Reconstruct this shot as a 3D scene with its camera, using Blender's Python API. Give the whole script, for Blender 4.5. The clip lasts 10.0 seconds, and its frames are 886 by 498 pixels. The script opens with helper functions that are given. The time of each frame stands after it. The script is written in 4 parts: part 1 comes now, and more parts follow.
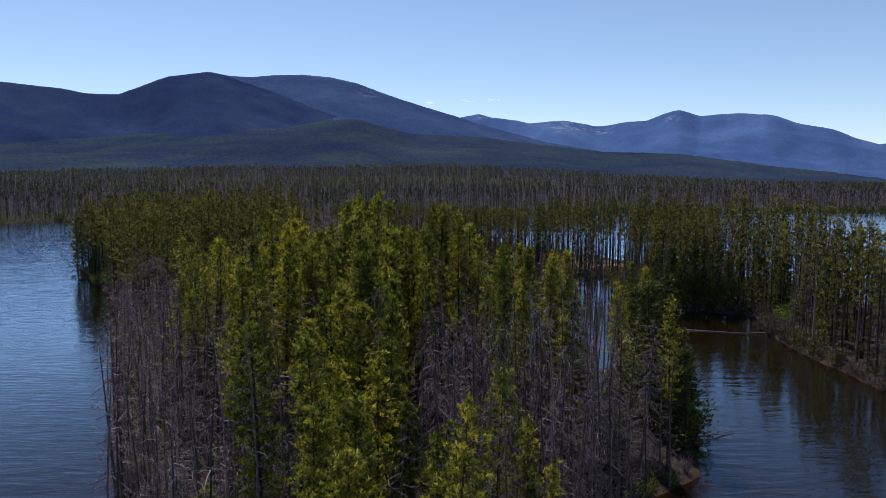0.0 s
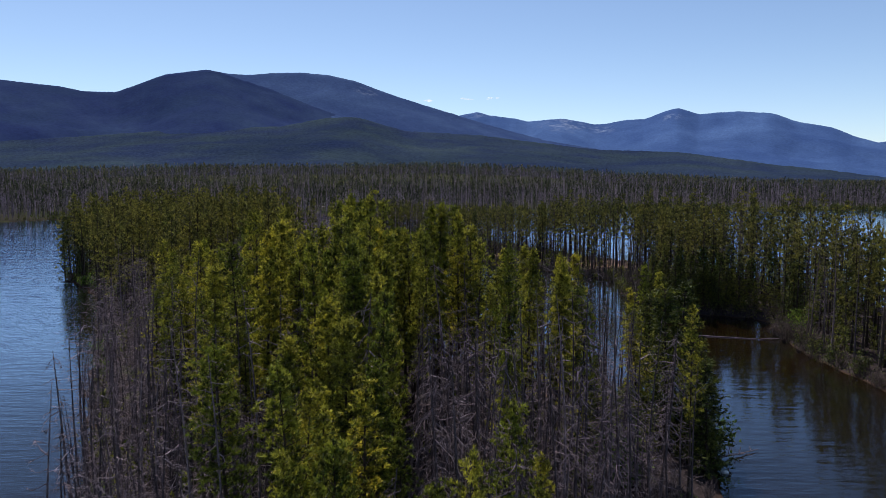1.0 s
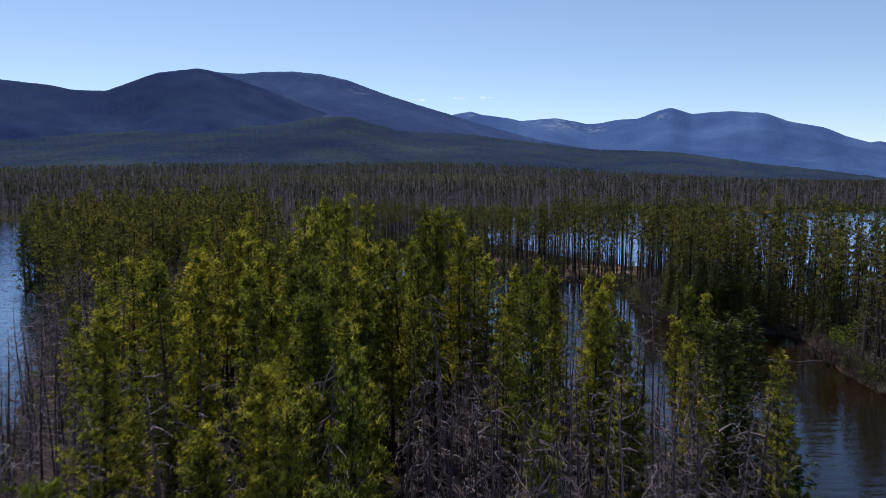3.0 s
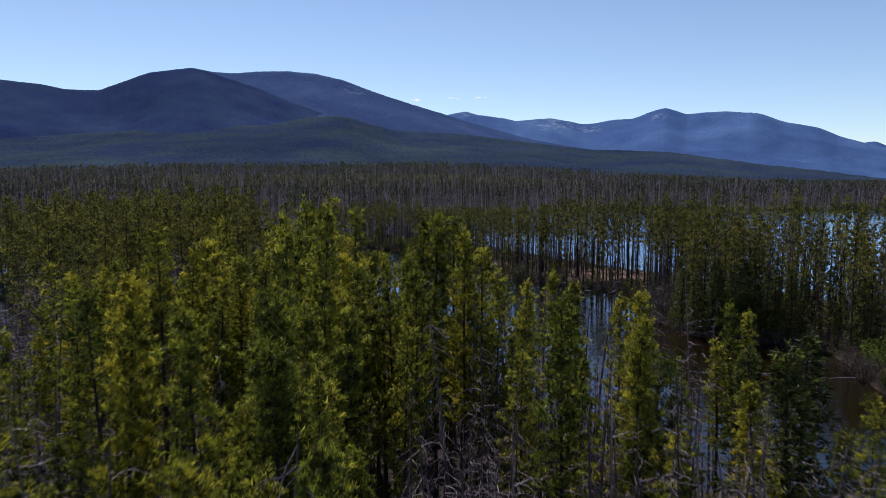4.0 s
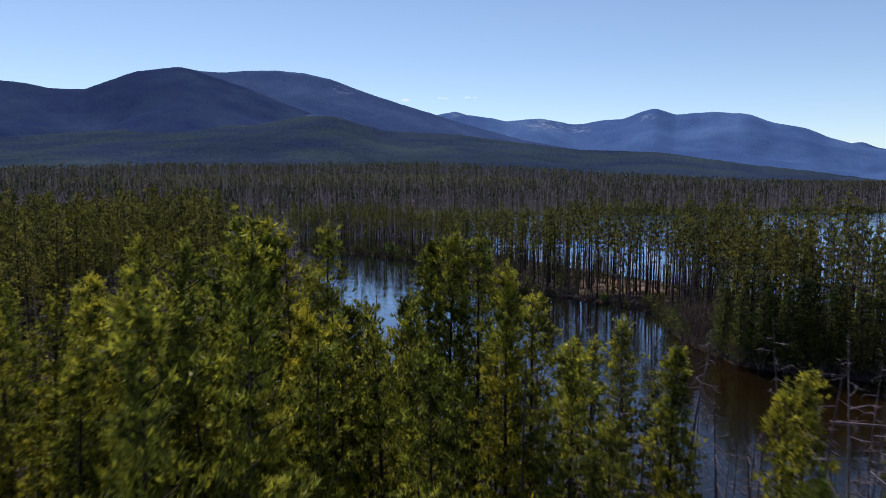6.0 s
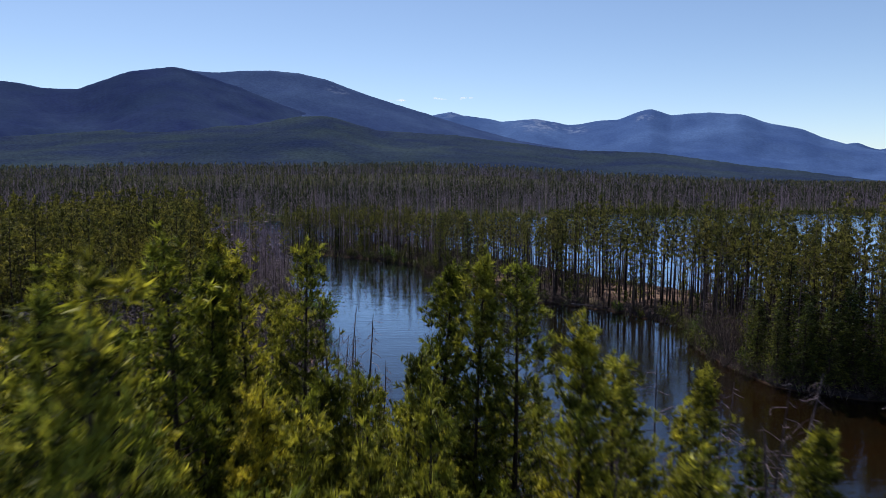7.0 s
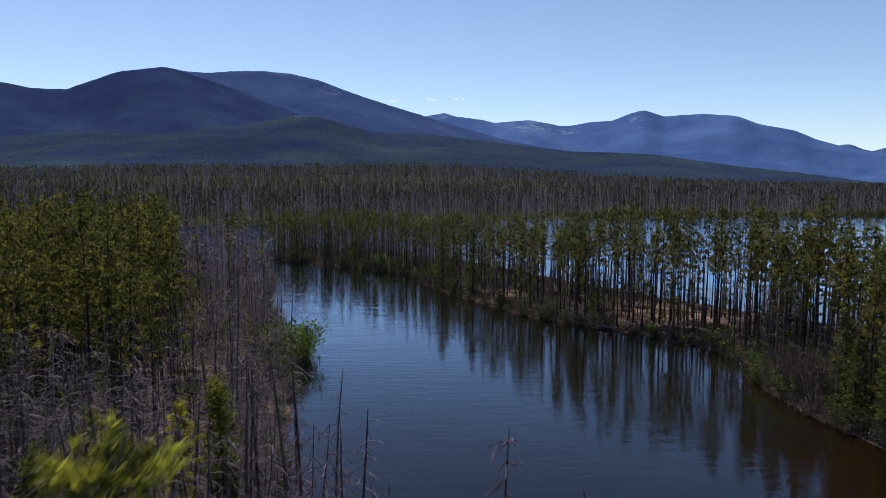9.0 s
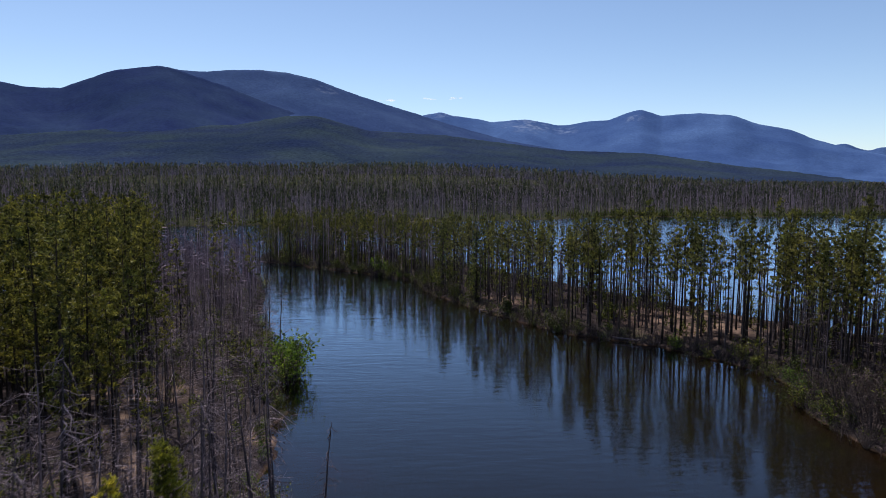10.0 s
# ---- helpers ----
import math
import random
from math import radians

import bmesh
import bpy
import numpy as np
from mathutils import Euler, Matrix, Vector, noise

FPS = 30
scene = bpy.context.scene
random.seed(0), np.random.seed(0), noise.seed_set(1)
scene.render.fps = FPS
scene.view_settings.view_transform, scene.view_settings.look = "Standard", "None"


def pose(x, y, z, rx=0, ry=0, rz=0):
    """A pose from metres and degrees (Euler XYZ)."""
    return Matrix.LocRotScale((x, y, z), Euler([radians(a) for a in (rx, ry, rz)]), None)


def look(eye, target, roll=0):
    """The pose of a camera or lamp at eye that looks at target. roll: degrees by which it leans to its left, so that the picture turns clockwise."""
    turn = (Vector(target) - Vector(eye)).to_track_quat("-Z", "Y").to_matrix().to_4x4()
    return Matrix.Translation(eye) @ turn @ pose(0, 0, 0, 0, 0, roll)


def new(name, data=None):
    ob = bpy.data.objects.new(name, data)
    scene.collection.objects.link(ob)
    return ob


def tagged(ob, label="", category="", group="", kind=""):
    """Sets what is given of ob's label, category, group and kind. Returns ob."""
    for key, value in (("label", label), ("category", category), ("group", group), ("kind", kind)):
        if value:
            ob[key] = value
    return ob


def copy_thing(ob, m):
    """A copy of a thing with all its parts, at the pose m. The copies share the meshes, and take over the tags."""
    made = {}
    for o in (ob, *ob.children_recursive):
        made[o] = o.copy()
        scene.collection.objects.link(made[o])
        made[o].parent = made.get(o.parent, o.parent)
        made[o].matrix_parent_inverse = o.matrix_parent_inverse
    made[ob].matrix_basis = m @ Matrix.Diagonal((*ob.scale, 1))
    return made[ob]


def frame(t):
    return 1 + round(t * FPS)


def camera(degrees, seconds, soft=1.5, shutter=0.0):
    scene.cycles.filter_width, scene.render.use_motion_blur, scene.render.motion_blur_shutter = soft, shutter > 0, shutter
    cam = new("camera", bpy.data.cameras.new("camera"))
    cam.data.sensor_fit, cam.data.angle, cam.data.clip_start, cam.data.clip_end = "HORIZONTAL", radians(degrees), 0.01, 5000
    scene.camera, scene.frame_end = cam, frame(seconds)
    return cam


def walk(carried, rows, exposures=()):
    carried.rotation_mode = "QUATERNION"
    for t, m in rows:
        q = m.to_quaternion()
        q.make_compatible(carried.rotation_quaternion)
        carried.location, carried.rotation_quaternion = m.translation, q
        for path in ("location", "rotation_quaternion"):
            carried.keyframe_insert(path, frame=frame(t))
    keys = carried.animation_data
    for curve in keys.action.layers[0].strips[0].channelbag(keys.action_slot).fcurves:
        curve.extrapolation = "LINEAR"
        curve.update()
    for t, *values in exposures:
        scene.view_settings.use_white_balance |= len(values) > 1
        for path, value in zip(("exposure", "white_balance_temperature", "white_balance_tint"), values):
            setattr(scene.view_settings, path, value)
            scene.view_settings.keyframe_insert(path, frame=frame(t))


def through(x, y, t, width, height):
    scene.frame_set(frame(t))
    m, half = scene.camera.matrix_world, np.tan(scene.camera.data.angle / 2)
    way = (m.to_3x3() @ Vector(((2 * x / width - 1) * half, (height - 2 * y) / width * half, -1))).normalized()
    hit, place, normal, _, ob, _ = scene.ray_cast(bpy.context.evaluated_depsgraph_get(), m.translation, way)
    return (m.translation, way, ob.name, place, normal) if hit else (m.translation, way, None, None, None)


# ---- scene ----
cam = camera(65.37, 10.0, soft=0.4, shutter=0.5)
# seconds, x, y, z, yaw, pitch, roll
PATH = [
    (0.0, 0.00, 0.00, 22.00, 0.000, -5.763, -0.034),
    (0.5, 0.02, 2.26, 22.00, -0.036, -5.859, -0.028),
    (1.0, 0.02, 4.75, 22.00, -0.107, -5.912, -0.022),
    (1.5, -0.00, 7.47, 22.00, -0.212, -5.938, -0.016),
    (2.0, -0.05, 10.40, 22.00, -0.348, -5.948, -0.010),
    (2.5, -0.13, 13.54, 22.00, -0.512, -5.949, -0.004),
    (3.0, -0.25, 16.87, 22.00, -0.698, -5.947, 0.002),
    (3.5, -0.39, 20.38, 22.00, -0.902, -5.944, 0.007),
    (4.0, -0.55, 24.06, 22.00, -1.117, -5.941, 0.013),
    (4.5, -0.75, 27.88, 22.00, -1.338, -5.939, 0.019),
    (5.0, -0.97, 31.83, 22.00, -1.560, -5.935, 0.025),
    (5.5, -1.21, 35.89, 22.00, -1.777, -5.928, 0.031),
    (6.0, -1.47, 40.04, 22.00, -1.986, -5.916, 0.037),
    (6.5, -1.75, 44.27, 22.00, -2.182, -5.899, 0.043),
    (7.0, -2.03, 48.54, 22.00, -2.364, -5.875, 0.048),
    (7.5, -2.31, 52.83, 22.00, -2.530, -5.846, 0.054),
    (8.0, -2.59, 57.13, 22.00, -2.682, -5.815, 0.060),
    (8.5, -2.86, 61.39, 22.00, -2.823, -5.788, 0.066),
    (9.0, -3.11, 65.61, 22.00, -2.957, -5.772, 0.072),
    (9.5, -3.33, 69.74, 22.00, -3.093, -5.779, 0.078),
    (10.0, -3.52, 73.75, 22.00, -3.241, -5.824, 0.084),
]
walk(
    cam,
    [(t, pose(x, y, z, 90 + pitch, 0, yaw) @ pose(0, 0, 0, 0, 0, roll)) for t, x, y, z, yaw, pitch, roll in PATH],
    exposures=((0.0, 0.0, 6160, 11), (10.0, 0.0, 6160, 11)),
)

# ---- light ----
SUN_AZ, SUN_EL = -24.0, 60.0  # degrees from +y towards +x, degrees above the horizon
world = bpy.data.worlds.new("sky")
scene.world = world
world.use_nodes = True
wt = world.node_tree
sky = wt.nodes.new("ShaderNodeTexSky")
sky.sky_type, sky.sun_disc = "NISHITA", False
sky.sun_elevation, sky.sun_rotation = radians(SUN_EL), radians(SUN_AZ)
sky.altitude, sky.air_density, sky.dust_density, sky.ozone_density = 2500, 1.0, 2.0, 0.45
wt.nodes["Background"].inputs["Strength"].default_value = 0.128
wt.links.new(sky.outputs[0], wt.nodes["Background"].inputs["Color"])
lamp = bpy.data.lights.new("sun", "SUN")
lamp.energy, lamp.angle, lamp.color = 5.0, radians(0.53), (1.0, 0.95, 0.86)
sun = new("sun", lamp)
sun_way = Vector((math.sin(radians(SUN_AZ)) * math.cos(radians(SUN_EL)), math.cos(radians(SUN_AZ)) * math.cos(radians(SUN_EL)), math.sin(radians(SUN_EL))))
sun.matrix_world = look(sun_way * 300, (0, 0, 0))


# ---- materials ----
def material(name):
    m = bpy.data.materials.new(name)
    m.use_nodes = True
    nt = m.node_tree
    return m, nt, nt.nodes["Principled BSDF"], nt.nodes["Material Output"]


def node(nt, kind, **values):
    n = nt.nodes.new(kind)
    for key, value in values.items():
        n.inputs[key].default_value = value
    return n


def place(nt, scale=(1, 1, 1)):
    """World-sized coordinates of the thing, stretched."""
    geo, mapping = nt.nodes.new("ShaderNodeNewGeometry"), nt.nodes.new("ShaderNodeMapping")
    mapping.inputs["Scale"].default_value = scale
    nt.links.new(geo.outputs["Position"], mapping.inputs["Vector"])
    return mapping.outputs["Vector"]


def noise_at(nt, vector, scale, detail=3.0, rough=0.6):
    n = node(nt, "ShaderNodeTexNoise", Scale=scale, Detail=detail, Roughness=rough)
    nt.links.new(vector, n.inputs["Vector"])
    return n.outputs["Fac"]


def ramp(nt, fac, stops):
    r = nt.nodes.new("ShaderNodeValToRGB")
    while len(r.color_ramp.elements) < len(stops):
        r.color_ramp.elements.new(0.5)
    for e, (at, c) in zip(r.color_ramp.elements, stops):
        e.position, e.color = at, (*c, 1)
    nt.links.new(fac, r.inputs["Fac"])
    return r.outputs["Color"]


def blend(nt, fac, a, b, kind="MIX"):
    m = nt.nodes.new("ShaderNodeMix")
    m.data_type, m.blend_type = "RGBA", kind
    for socket, value in ((m.inputs["Factor"], fac), (m.inputs[6], a), (m.inputs[7], b)):
        if isinstance(value, (int, float)):
            socket.default_value = value
        elif isinstance(value, tuple):
            socket.default_value = (*value, 1)
        else:
            nt.links.new(value, socket)
    return m.outputs[2]


def add_bump(nt, bsdf, height, distance, strength=1.0):
    b = node(nt, "ShaderNodeBump", Strength=strength, Distance=distance)
    nt.links.new(height, b.inputs["Height"])
    nt.links.new(b.outputs["Normal"], bsdf.inputs["Normal"])


def foliage(name, dark, mid, light, through=0.35, rough=0.5, glow=1.6, clump_scale=2.2):
    """Leaves and needles: each clump its own tone, each tree too, with light coming through."""
    m, nt, bsdf, out = material(name)
    geo, info = nt.nodes.new("ShaderNodeNewGeometry"), nt.nodes.new("ShaderNodeObjectInfo")
    tone = ramp(nt, geo.outputs["Random Per Island"], ((0.0, dark), (0.5, mid), (1.0, light)))
    tree = ramp(nt, info.outputs["Random"], ((0.0, (0.5, 0.6, 0.55)), (0.5, (0.95, 0.97, 1)), (1.0, (1.2, 1.14, 0.98))))
    patch = ramp(nt, noise_at(nt, place(nt), 0.3, 2.0), ((0.33, (0.55, 0.63, 0.62)), (0.67, (1.35, 1.24, 1.05))))
    clump = ramp(nt, noise_at(nt, place(nt), clump_scale, 2.0), ((0.4, (0.3, 0.33, 0.38)), (0.6, (1.65, 1.59, 1.43))))
    colour = blend(nt, 1.0, blend(nt, 1.0, tone, tree, "MULTIPLY"), patch, "MULTIPLY")
    colour = blend(nt, 1.0, colour, clump, "MULTIPLY")
    nt.links.new(colour, bsdf.inputs["Base Color"])
    bsdf.inputs["Roughness"].default_value = rough
    bsdf.inputs["Specular IOR Level"].default_value = 0.15
    lucent, mix = nt.nodes.new("ShaderNodeBsdfTranslucent"), node(nt, "ShaderNodeMixShader", Fac=through)
    nt.links.new(blend(nt, 1.0, colour, (glow, glow, glow * 0.6), "MULTIPLY"), lucent.inputs["Color"])
    nt.links.new(bsdf.outputs[0], mix.inputs[1])
    nt.links.new(lucent.outputs[0], mix.inputs[2])
    nt.links.new(mix.outputs[0], out.inputs["Surface"])
    return m


def wood(name, dark, light, scale=5.0, rough=0.85):
    m, nt, bsdf, out = material(name)
    grain = noise_at(nt, place(nt, (1, 1, 0.18)), scale * 4, 4.0)
    blotch = noise_at(nt, place(nt), scale * 0.25, 2.0)
    info = nt.nodes.new("ShaderNodeObjectInfo")
    colour = ramp(nt, grain, ((0.3, dark), (0.7, light)))
    colour = blend(nt, 1.0, colour, ramp(nt, blotch, ((0.3, (0.7, 0.7, 0.7)), (0.7, (1.2, 1.15, 1.1)))), "MULTIPLY")
    colour = blend(nt, 1.0, colour, ramp(nt, info.outputs["Random"], ((0, (0.75, 0.72, 0.7)), (1, (1.15, 1.15, 1.15)))), "MULTIPLY")
    geo = nt.nodes.new("ShaderNodeNewGeometry")
    each = ramp(nt, geo.outputs["Random Per Island"], ((0, (0.4, 0.4, 0.42)), (0.7, (0.9, 0.9, 0.9)), (0.85, (1.15, 1.15, 1.15)), (1, (1.6, 1.58, 1.55))))
    colour = blend(nt, 1.0, colour, each, "MULTIPLY")
    nt.links.new(colour, bsdf.inputs["Base Color"])
    bsdf.inputs["Roughness"].default_value = rough
    bsdf.inputs["Specular IOR Level"].default_value = 0.12
    add_bump(nt, bsdf, grain, 0.02, 0.6)
    return m


NEEDLES = foliage("pine_needles", (0.09, 0.09, 0.017), (0.184, 0.181, 0.03), (0.33, 0.318, 0.064), 0.38)
SPRUCE_NEEDLES = foliage("spruce_needles", (0.036, 0.044, 0.014), (0.075, 0.086, 0.022), (0.16, 0.165, 0.04), 0.26, clump_scale=1.6)
# darker copy of pine_needles, with the shade of backlit trees put into the colour
BANK_NEEDLES = foliage("bank_needles", (0.045, 0.046, 0.018), (0.095, 0.095, 0.032), (0.18, 0.175, 0.055), 0.3, clump_scale=1.1)
WILLOW_LEAVES = foliage("willow_leaves", (0.05, 0.08, 0.015), (0.09, 0.14, 0.025), (0.15, 0.2, 0.05), 0.4)
BARK = wood("pine_bark", (0.025, 0.019, 0.016), (0.095, 0.07, 0.058))
DEADWOOD = wood("weathered_deadwood", (0.076, 0.058, 0.068), (0.31, 0.246, 0.276))
DEAD_BARK = wood("dead_bark", (0.052, 0.04, 0.044), (0.19, 0.15, 0.158))
TWIGWOOD = wood("brown_twigs", (0.055, 0.041, 0.04), (0.21, 0.16, 0.15))

# same dead wood as DEADWOOD, paler and more purple for the far stands
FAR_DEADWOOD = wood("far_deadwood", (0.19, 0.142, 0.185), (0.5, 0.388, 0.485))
# far woods, one tone for each tree
FAR_NEEDLES = foliage("far_needles", (0.028, 0.031, 0.028), (0.066, 0.068, 0.052), (0.14, 0.135, 0.09), 0.22, clump_scale=0.5)


def spot_mask(nt, at, spot, reach, grain, low, high):
    """A worn patch round a place, with a ragged edge."""
    away, worn = nt.nodes.new("ShaderNodeVectorMath"), nt.nodes.new("ShaderNodeMath")
    away.operation, worn.operation = "DISTANCE", "MULTIPLY"
    away.inputs[1].default_value = spot
    nt.links.new(at, away.inputs[0])
    near = node(nt, "ShaderNodeMapRange", **{"From Min": reach, "From Max": reach * 0.35, "To Min": 0.0, "To Max": 1.0})
    nt.links.new(away.outputs["Value"], near.inputs["Value"])
    nt.links.new(near.outputs[0], worn.inputs[0])
    nt.links.new(ramp(nt, grain, ((low, (0, 0, 0)), (high, (1, 1, 1)))), worn.inputs[1])
    return worn.outputs[0]


def make_ground():
    m, nt, bsdf, out = material("forest_floor")
    at = place(nt)
    big, small = noise_at(nt, at, 0.09, 4.0), noise_at(nt, at, 2.2, 6.0, 0.7)
    soil = ramp(nt, small, ((0.25, (0.014, 0.011, 0.011)), (0.5, (0.034, 0.026, 0.026)), (0.75, (0.075, 0.056, 0.055))))
    sand = ramp(nt, small, ((0.3, (0.11, 0.072, 0.054)), (0.7, (0.27, 0.18, 0.135))))
    moss = ramp(nt, small, ((0.3, (0.04, 0.05, 0.018)), (0.7, (0.12, 0.13, 0.05))))
    colour = blend(nt, ramp(nt, big, ((0.6, (0, 0, 0)), (0.72, (1, 1, 1)))), soil, moss)
    for spot, reach in (((39, 171, 1), 14.0), ((-25, 123, 1), 5.0), ((-29, 142, 1), 6.0), ((-27, 132, 1), 4.0), ((-14.8, 131, 0.5), 3.0), ((12, 71, 1), 5.0), ((14, 190, 1), 6.0)):
        colour = blend(nt, spot_mask(nt, at, spot, reach, noise_at(nt, at, 0.35, 3.0), 0.35, 0.55), colour, sand)
    # mud under the water, sandy where it is shallow
    geo, sep = nt.nodes.new("ShaderNodeNewGeometry"), nt.nodes.new("ShaderNodeSeparateXYZ")
    nt.links.new(geo.outputs["Position"], sep.inputs[0])
    deep = node(nt, "ShaderNodeMapRange", **{"From Min": -0.7, "From Max": -0.05, "To Min": 0.0, "To Max": 1.0})
    nt.links.new(sep.outputs["Z"], deep.inputs["Value"])
    bed = blend(nt, deep.outputs[0], (0.04, 0.035, 0.028), (0.06, 0.035, 0.02))
    for spot, reach in (((42, 106, -2), 13.0), ((34, 119, -2), 9.0), ((24, 50, -2), 8.0), ((-11, 128, -2), 6.0), ((44, 88, -2), 6.0), ((-30, 50, -2), 6.0)):
        bed = blend(nt, spot_mask(nt, at, spot, reach, noise_at(nt, at, 0.2, 2.0), 0.2, 0.5), bed, (0.05, 0.028, 0.016))
    dry = node(nt, "ShaderNodeMapRange", **{"From Min": -0.02, "From Max": 0.15, "To Min": 0.0, "To Max": 1.0})
    nt.links.new(sep.outputs["Z"], dry.inputs["Value"])
    main = node(nt, "ShaderNodeMapRange", **{"From Min": 300.0, "From Max": 420.0, "To Min": 0.0, "To Max": 1.0})
    nt.links.new(sep.outputs["Y"], main.inputs["Value"])
    colour = blend(nt, main.outputs[0], colour, ramp(nt, noise_at(nt, at, 0.05, 4.0), ((0.35, (0.02, 0.026, 0.014)), (0.65, (0.05, 0.045, 0.03)))))
    colour = blend(nt, dry.outputs[0], bed, colour)
    nt.links.new(colour, bsdf.inputs["Base Color"])
    bsdf.inputs["Roughness"].default_value = 1.0
    bsdf.inputs["Specular IOR Level"].default_value = 0.0
    add_bump(nt, bsdf, small, 0.12, 0.8)
    return m


def make_water():
    m, nt, bsdf, out = material("lake_water")
    nt.nodes.remove(bsdf)
    at = place(nt, (0.24, 1.0, 1.0))
    ripple, swell = noise_at(nt, at, 1.15, 3.0, 0.55), noise_at(nt, at, 0.2, 2.0, 0.5)
    calm = noise_at(nt, place(nt), 0.022, 2.0)
    height = node(nt, "ShaderNodeMath", **{})
    height.operation = "MULTIPLY_ADD"
    nt.links.new(swell, height.inputs[0])
    height.inputs[1].default_value = 1.2
    nt.links.new(ripple, height.inputs[2])
    strength = node(nt, "ShaderNodeMapRange", **{"From Min": 0.35, "From Max": 0.65, "To Min": 0.5, "To Max": 0.9})
    nt.links.new(calm, strength.inputs["Value"])
    # the lagoon lies out of the wind, the open lake does not
    lee = spot_mask(nt, place(nt), (24, 135, 0), 95.0, calm, 0.0, 0.1)
    wind = node(nt, "ShaderNodeMapRange", **{"From Min": 0.0, "From Max": 1.0, "To Min": 1.1, "To Max": 0.15})
    nt.links.new(lee, wind.inputs["Value"])
    gust = node(nt, "ShaderNodeMath", **{})
    gust.operation = "ADD"
    nt.links.new(strength.outputs[0], gust.inputs[0])
    nt.links.new(wind.outputs[0], gust.inputs[1])
    b = node(nt, "ShaderNodeBump", Distance=0.034)
    nt.links.new(height.outputs[0], b.inputs["Height"])
    nt.links.new(gust.outputs[0], b.inputs["Strength"])
    fres = node(nt, "ShaderNodeFresnel", IOR=1.34)
    steep = node(nt, "ShaderNodeMath", **{})
    steep.operation = "POWER"
    steep.inputs[1].default_value = 1.25
    sheen = node(nt, "ShaderNodeMath", **{})
    sheen.operation, sheen.use_clamp = "MULTIPLY", True
    sheen.inputs[1].default_value = 2.25
    nt.links.new(fres.outputs[0], steep.inputs[0])
    nt.links.new(steep.outputs[0], sheen.inputs[0])
    gloss, clear = node(nt, "ShaderNodeBsdfGlossy", Roughness=0.02), nt.nodes.new("ShaderNodeBsdfTransparent")
    gloss.inputs["Color"].default_value = (0.75, 0.87, 1, 1)
    clear.inputs["Color"].default_value = (0.46, 0.43, 0.36, 1)
    mix = nt.nodes.new("ShaderNodeMixShader")
    nt.links.new(b.outputs[0], gloss.inputs["Normal"])
    nt.links.new(b.outputs[0], fres.inputs["Normal"])
    nt.links.new(sheen.outputs[0], mix.inputs[0])
    nt.links.new(clear.outputs[0], mix.inputs[1])
    nt.links.new(gloss.outputs[0], mix.inputs[2])
    nt.links.new(mix.outputs[0], out.inputs["Surface"])
    return m


def make_mountain(name, low, high, rock, rock_from, rock_to, size=1.0, bare=(), rough=0.3):
    m, nt, bsdf, out = material(name)
    at = place(nt)
    crowns = noise_at(nt, place(nt, (1, 1, 0.35)), 0.11 / size, 4.0, 0.75)
    stands = noise_at(nt, at, 0.006, 4.0, 0.6)
    colour = blend(nt, ramp(nt, stands, ((0.35, (0, 0, 0)), (0.65, (1, 1, 1)))), low, high)
    colour = blend(nt, 1.0, colour, ramp(nt, noise_at(nt, at, 0.0025, 3.0), ((0.35, (0.8, 0.82, 0.86)), (0.65, (1.2, 1.18, 1.1)))), "MULTIPLY")
    colour = blend(nt, 1.0, colour, ramp(nt, crowns, ((0.32, (1 - rough, 1 - rough, 1 - rough * 0.9)), (0.68, (1 + rough, 1 + rough, 1 + rough * 0.9)))), "MULTIPLY")
    scree = noise_at(nt, place(nt, (1, 1, 2.0)), 0.012, 6.0, 0.7)
    colour = blend(nt, ramp(nt, scree, ((rock_from, (0, 0, 0)), (rock_to, (1, 1, 1)))), colour, rock)
    for spot, reach in bare:
        worn = spot_mask(nt, at, spot, reach, noise_at(nt, place(nt, (1, 1, 0.5)), 0.016, 6.0, 0.75), 0.47, 0.62)
        colour = blend(nt, worn, colour, rock)
    nt.links.new(colour, bsdf.inputs["Base Color"])
    bsdf.inputs["Roughness"].default_value = 1.0
    bsdf.inputs["Specular IOR Level"].default_value = 0.0
    add_bump(nt, bsdf, crowns, 3.0 * size, 0.4)
    return m


GROUND, WATER = make_ground(), make_water()
# distance haze is put into these base colours, paler and bluer farther back
FOOTHILL = make_mountain("hazed_foothill_forest", (0.019, 0.028, 0.062), (0.028, 0.041, 0.056), (0.08, 0.08, 0.09), 0.8, 0.9, 0.9, rough=0.45)
BLUE_HILL = make_mountain("hazed_mountain_forest", (0.02, 0.03, 0.085), (0.027, 0.042, 0.092), (0.12, 0.13, 0.18), 0.8, 0.9, 1.3, rough=0.16)
HIGH_HILL = make_mountain("hazed_high_forest", (0.034, 0.054, 0.13), (0.041, 0.065, 0.142), (0.16, 0.19, 0.27), 0.8, 0.9, 1.4, (((-375, 3440, 430), 70), ((-590, 3370, 390), 55)), rough=0.16)
FAR_RANGE = make_mountain("hazed_far_mountain", (0.053, 0.092, 0.216), (0.061, 0.104, 0.235), (0.17, 0.21, 0.32), 0.8, 0.9, 1.5, (((770, 4360, 330), 190), ((1010, 4330, 290), 110), ((1370, 4180, 390), 80), ((250, 4530, 430), 120)), rough=0.16)


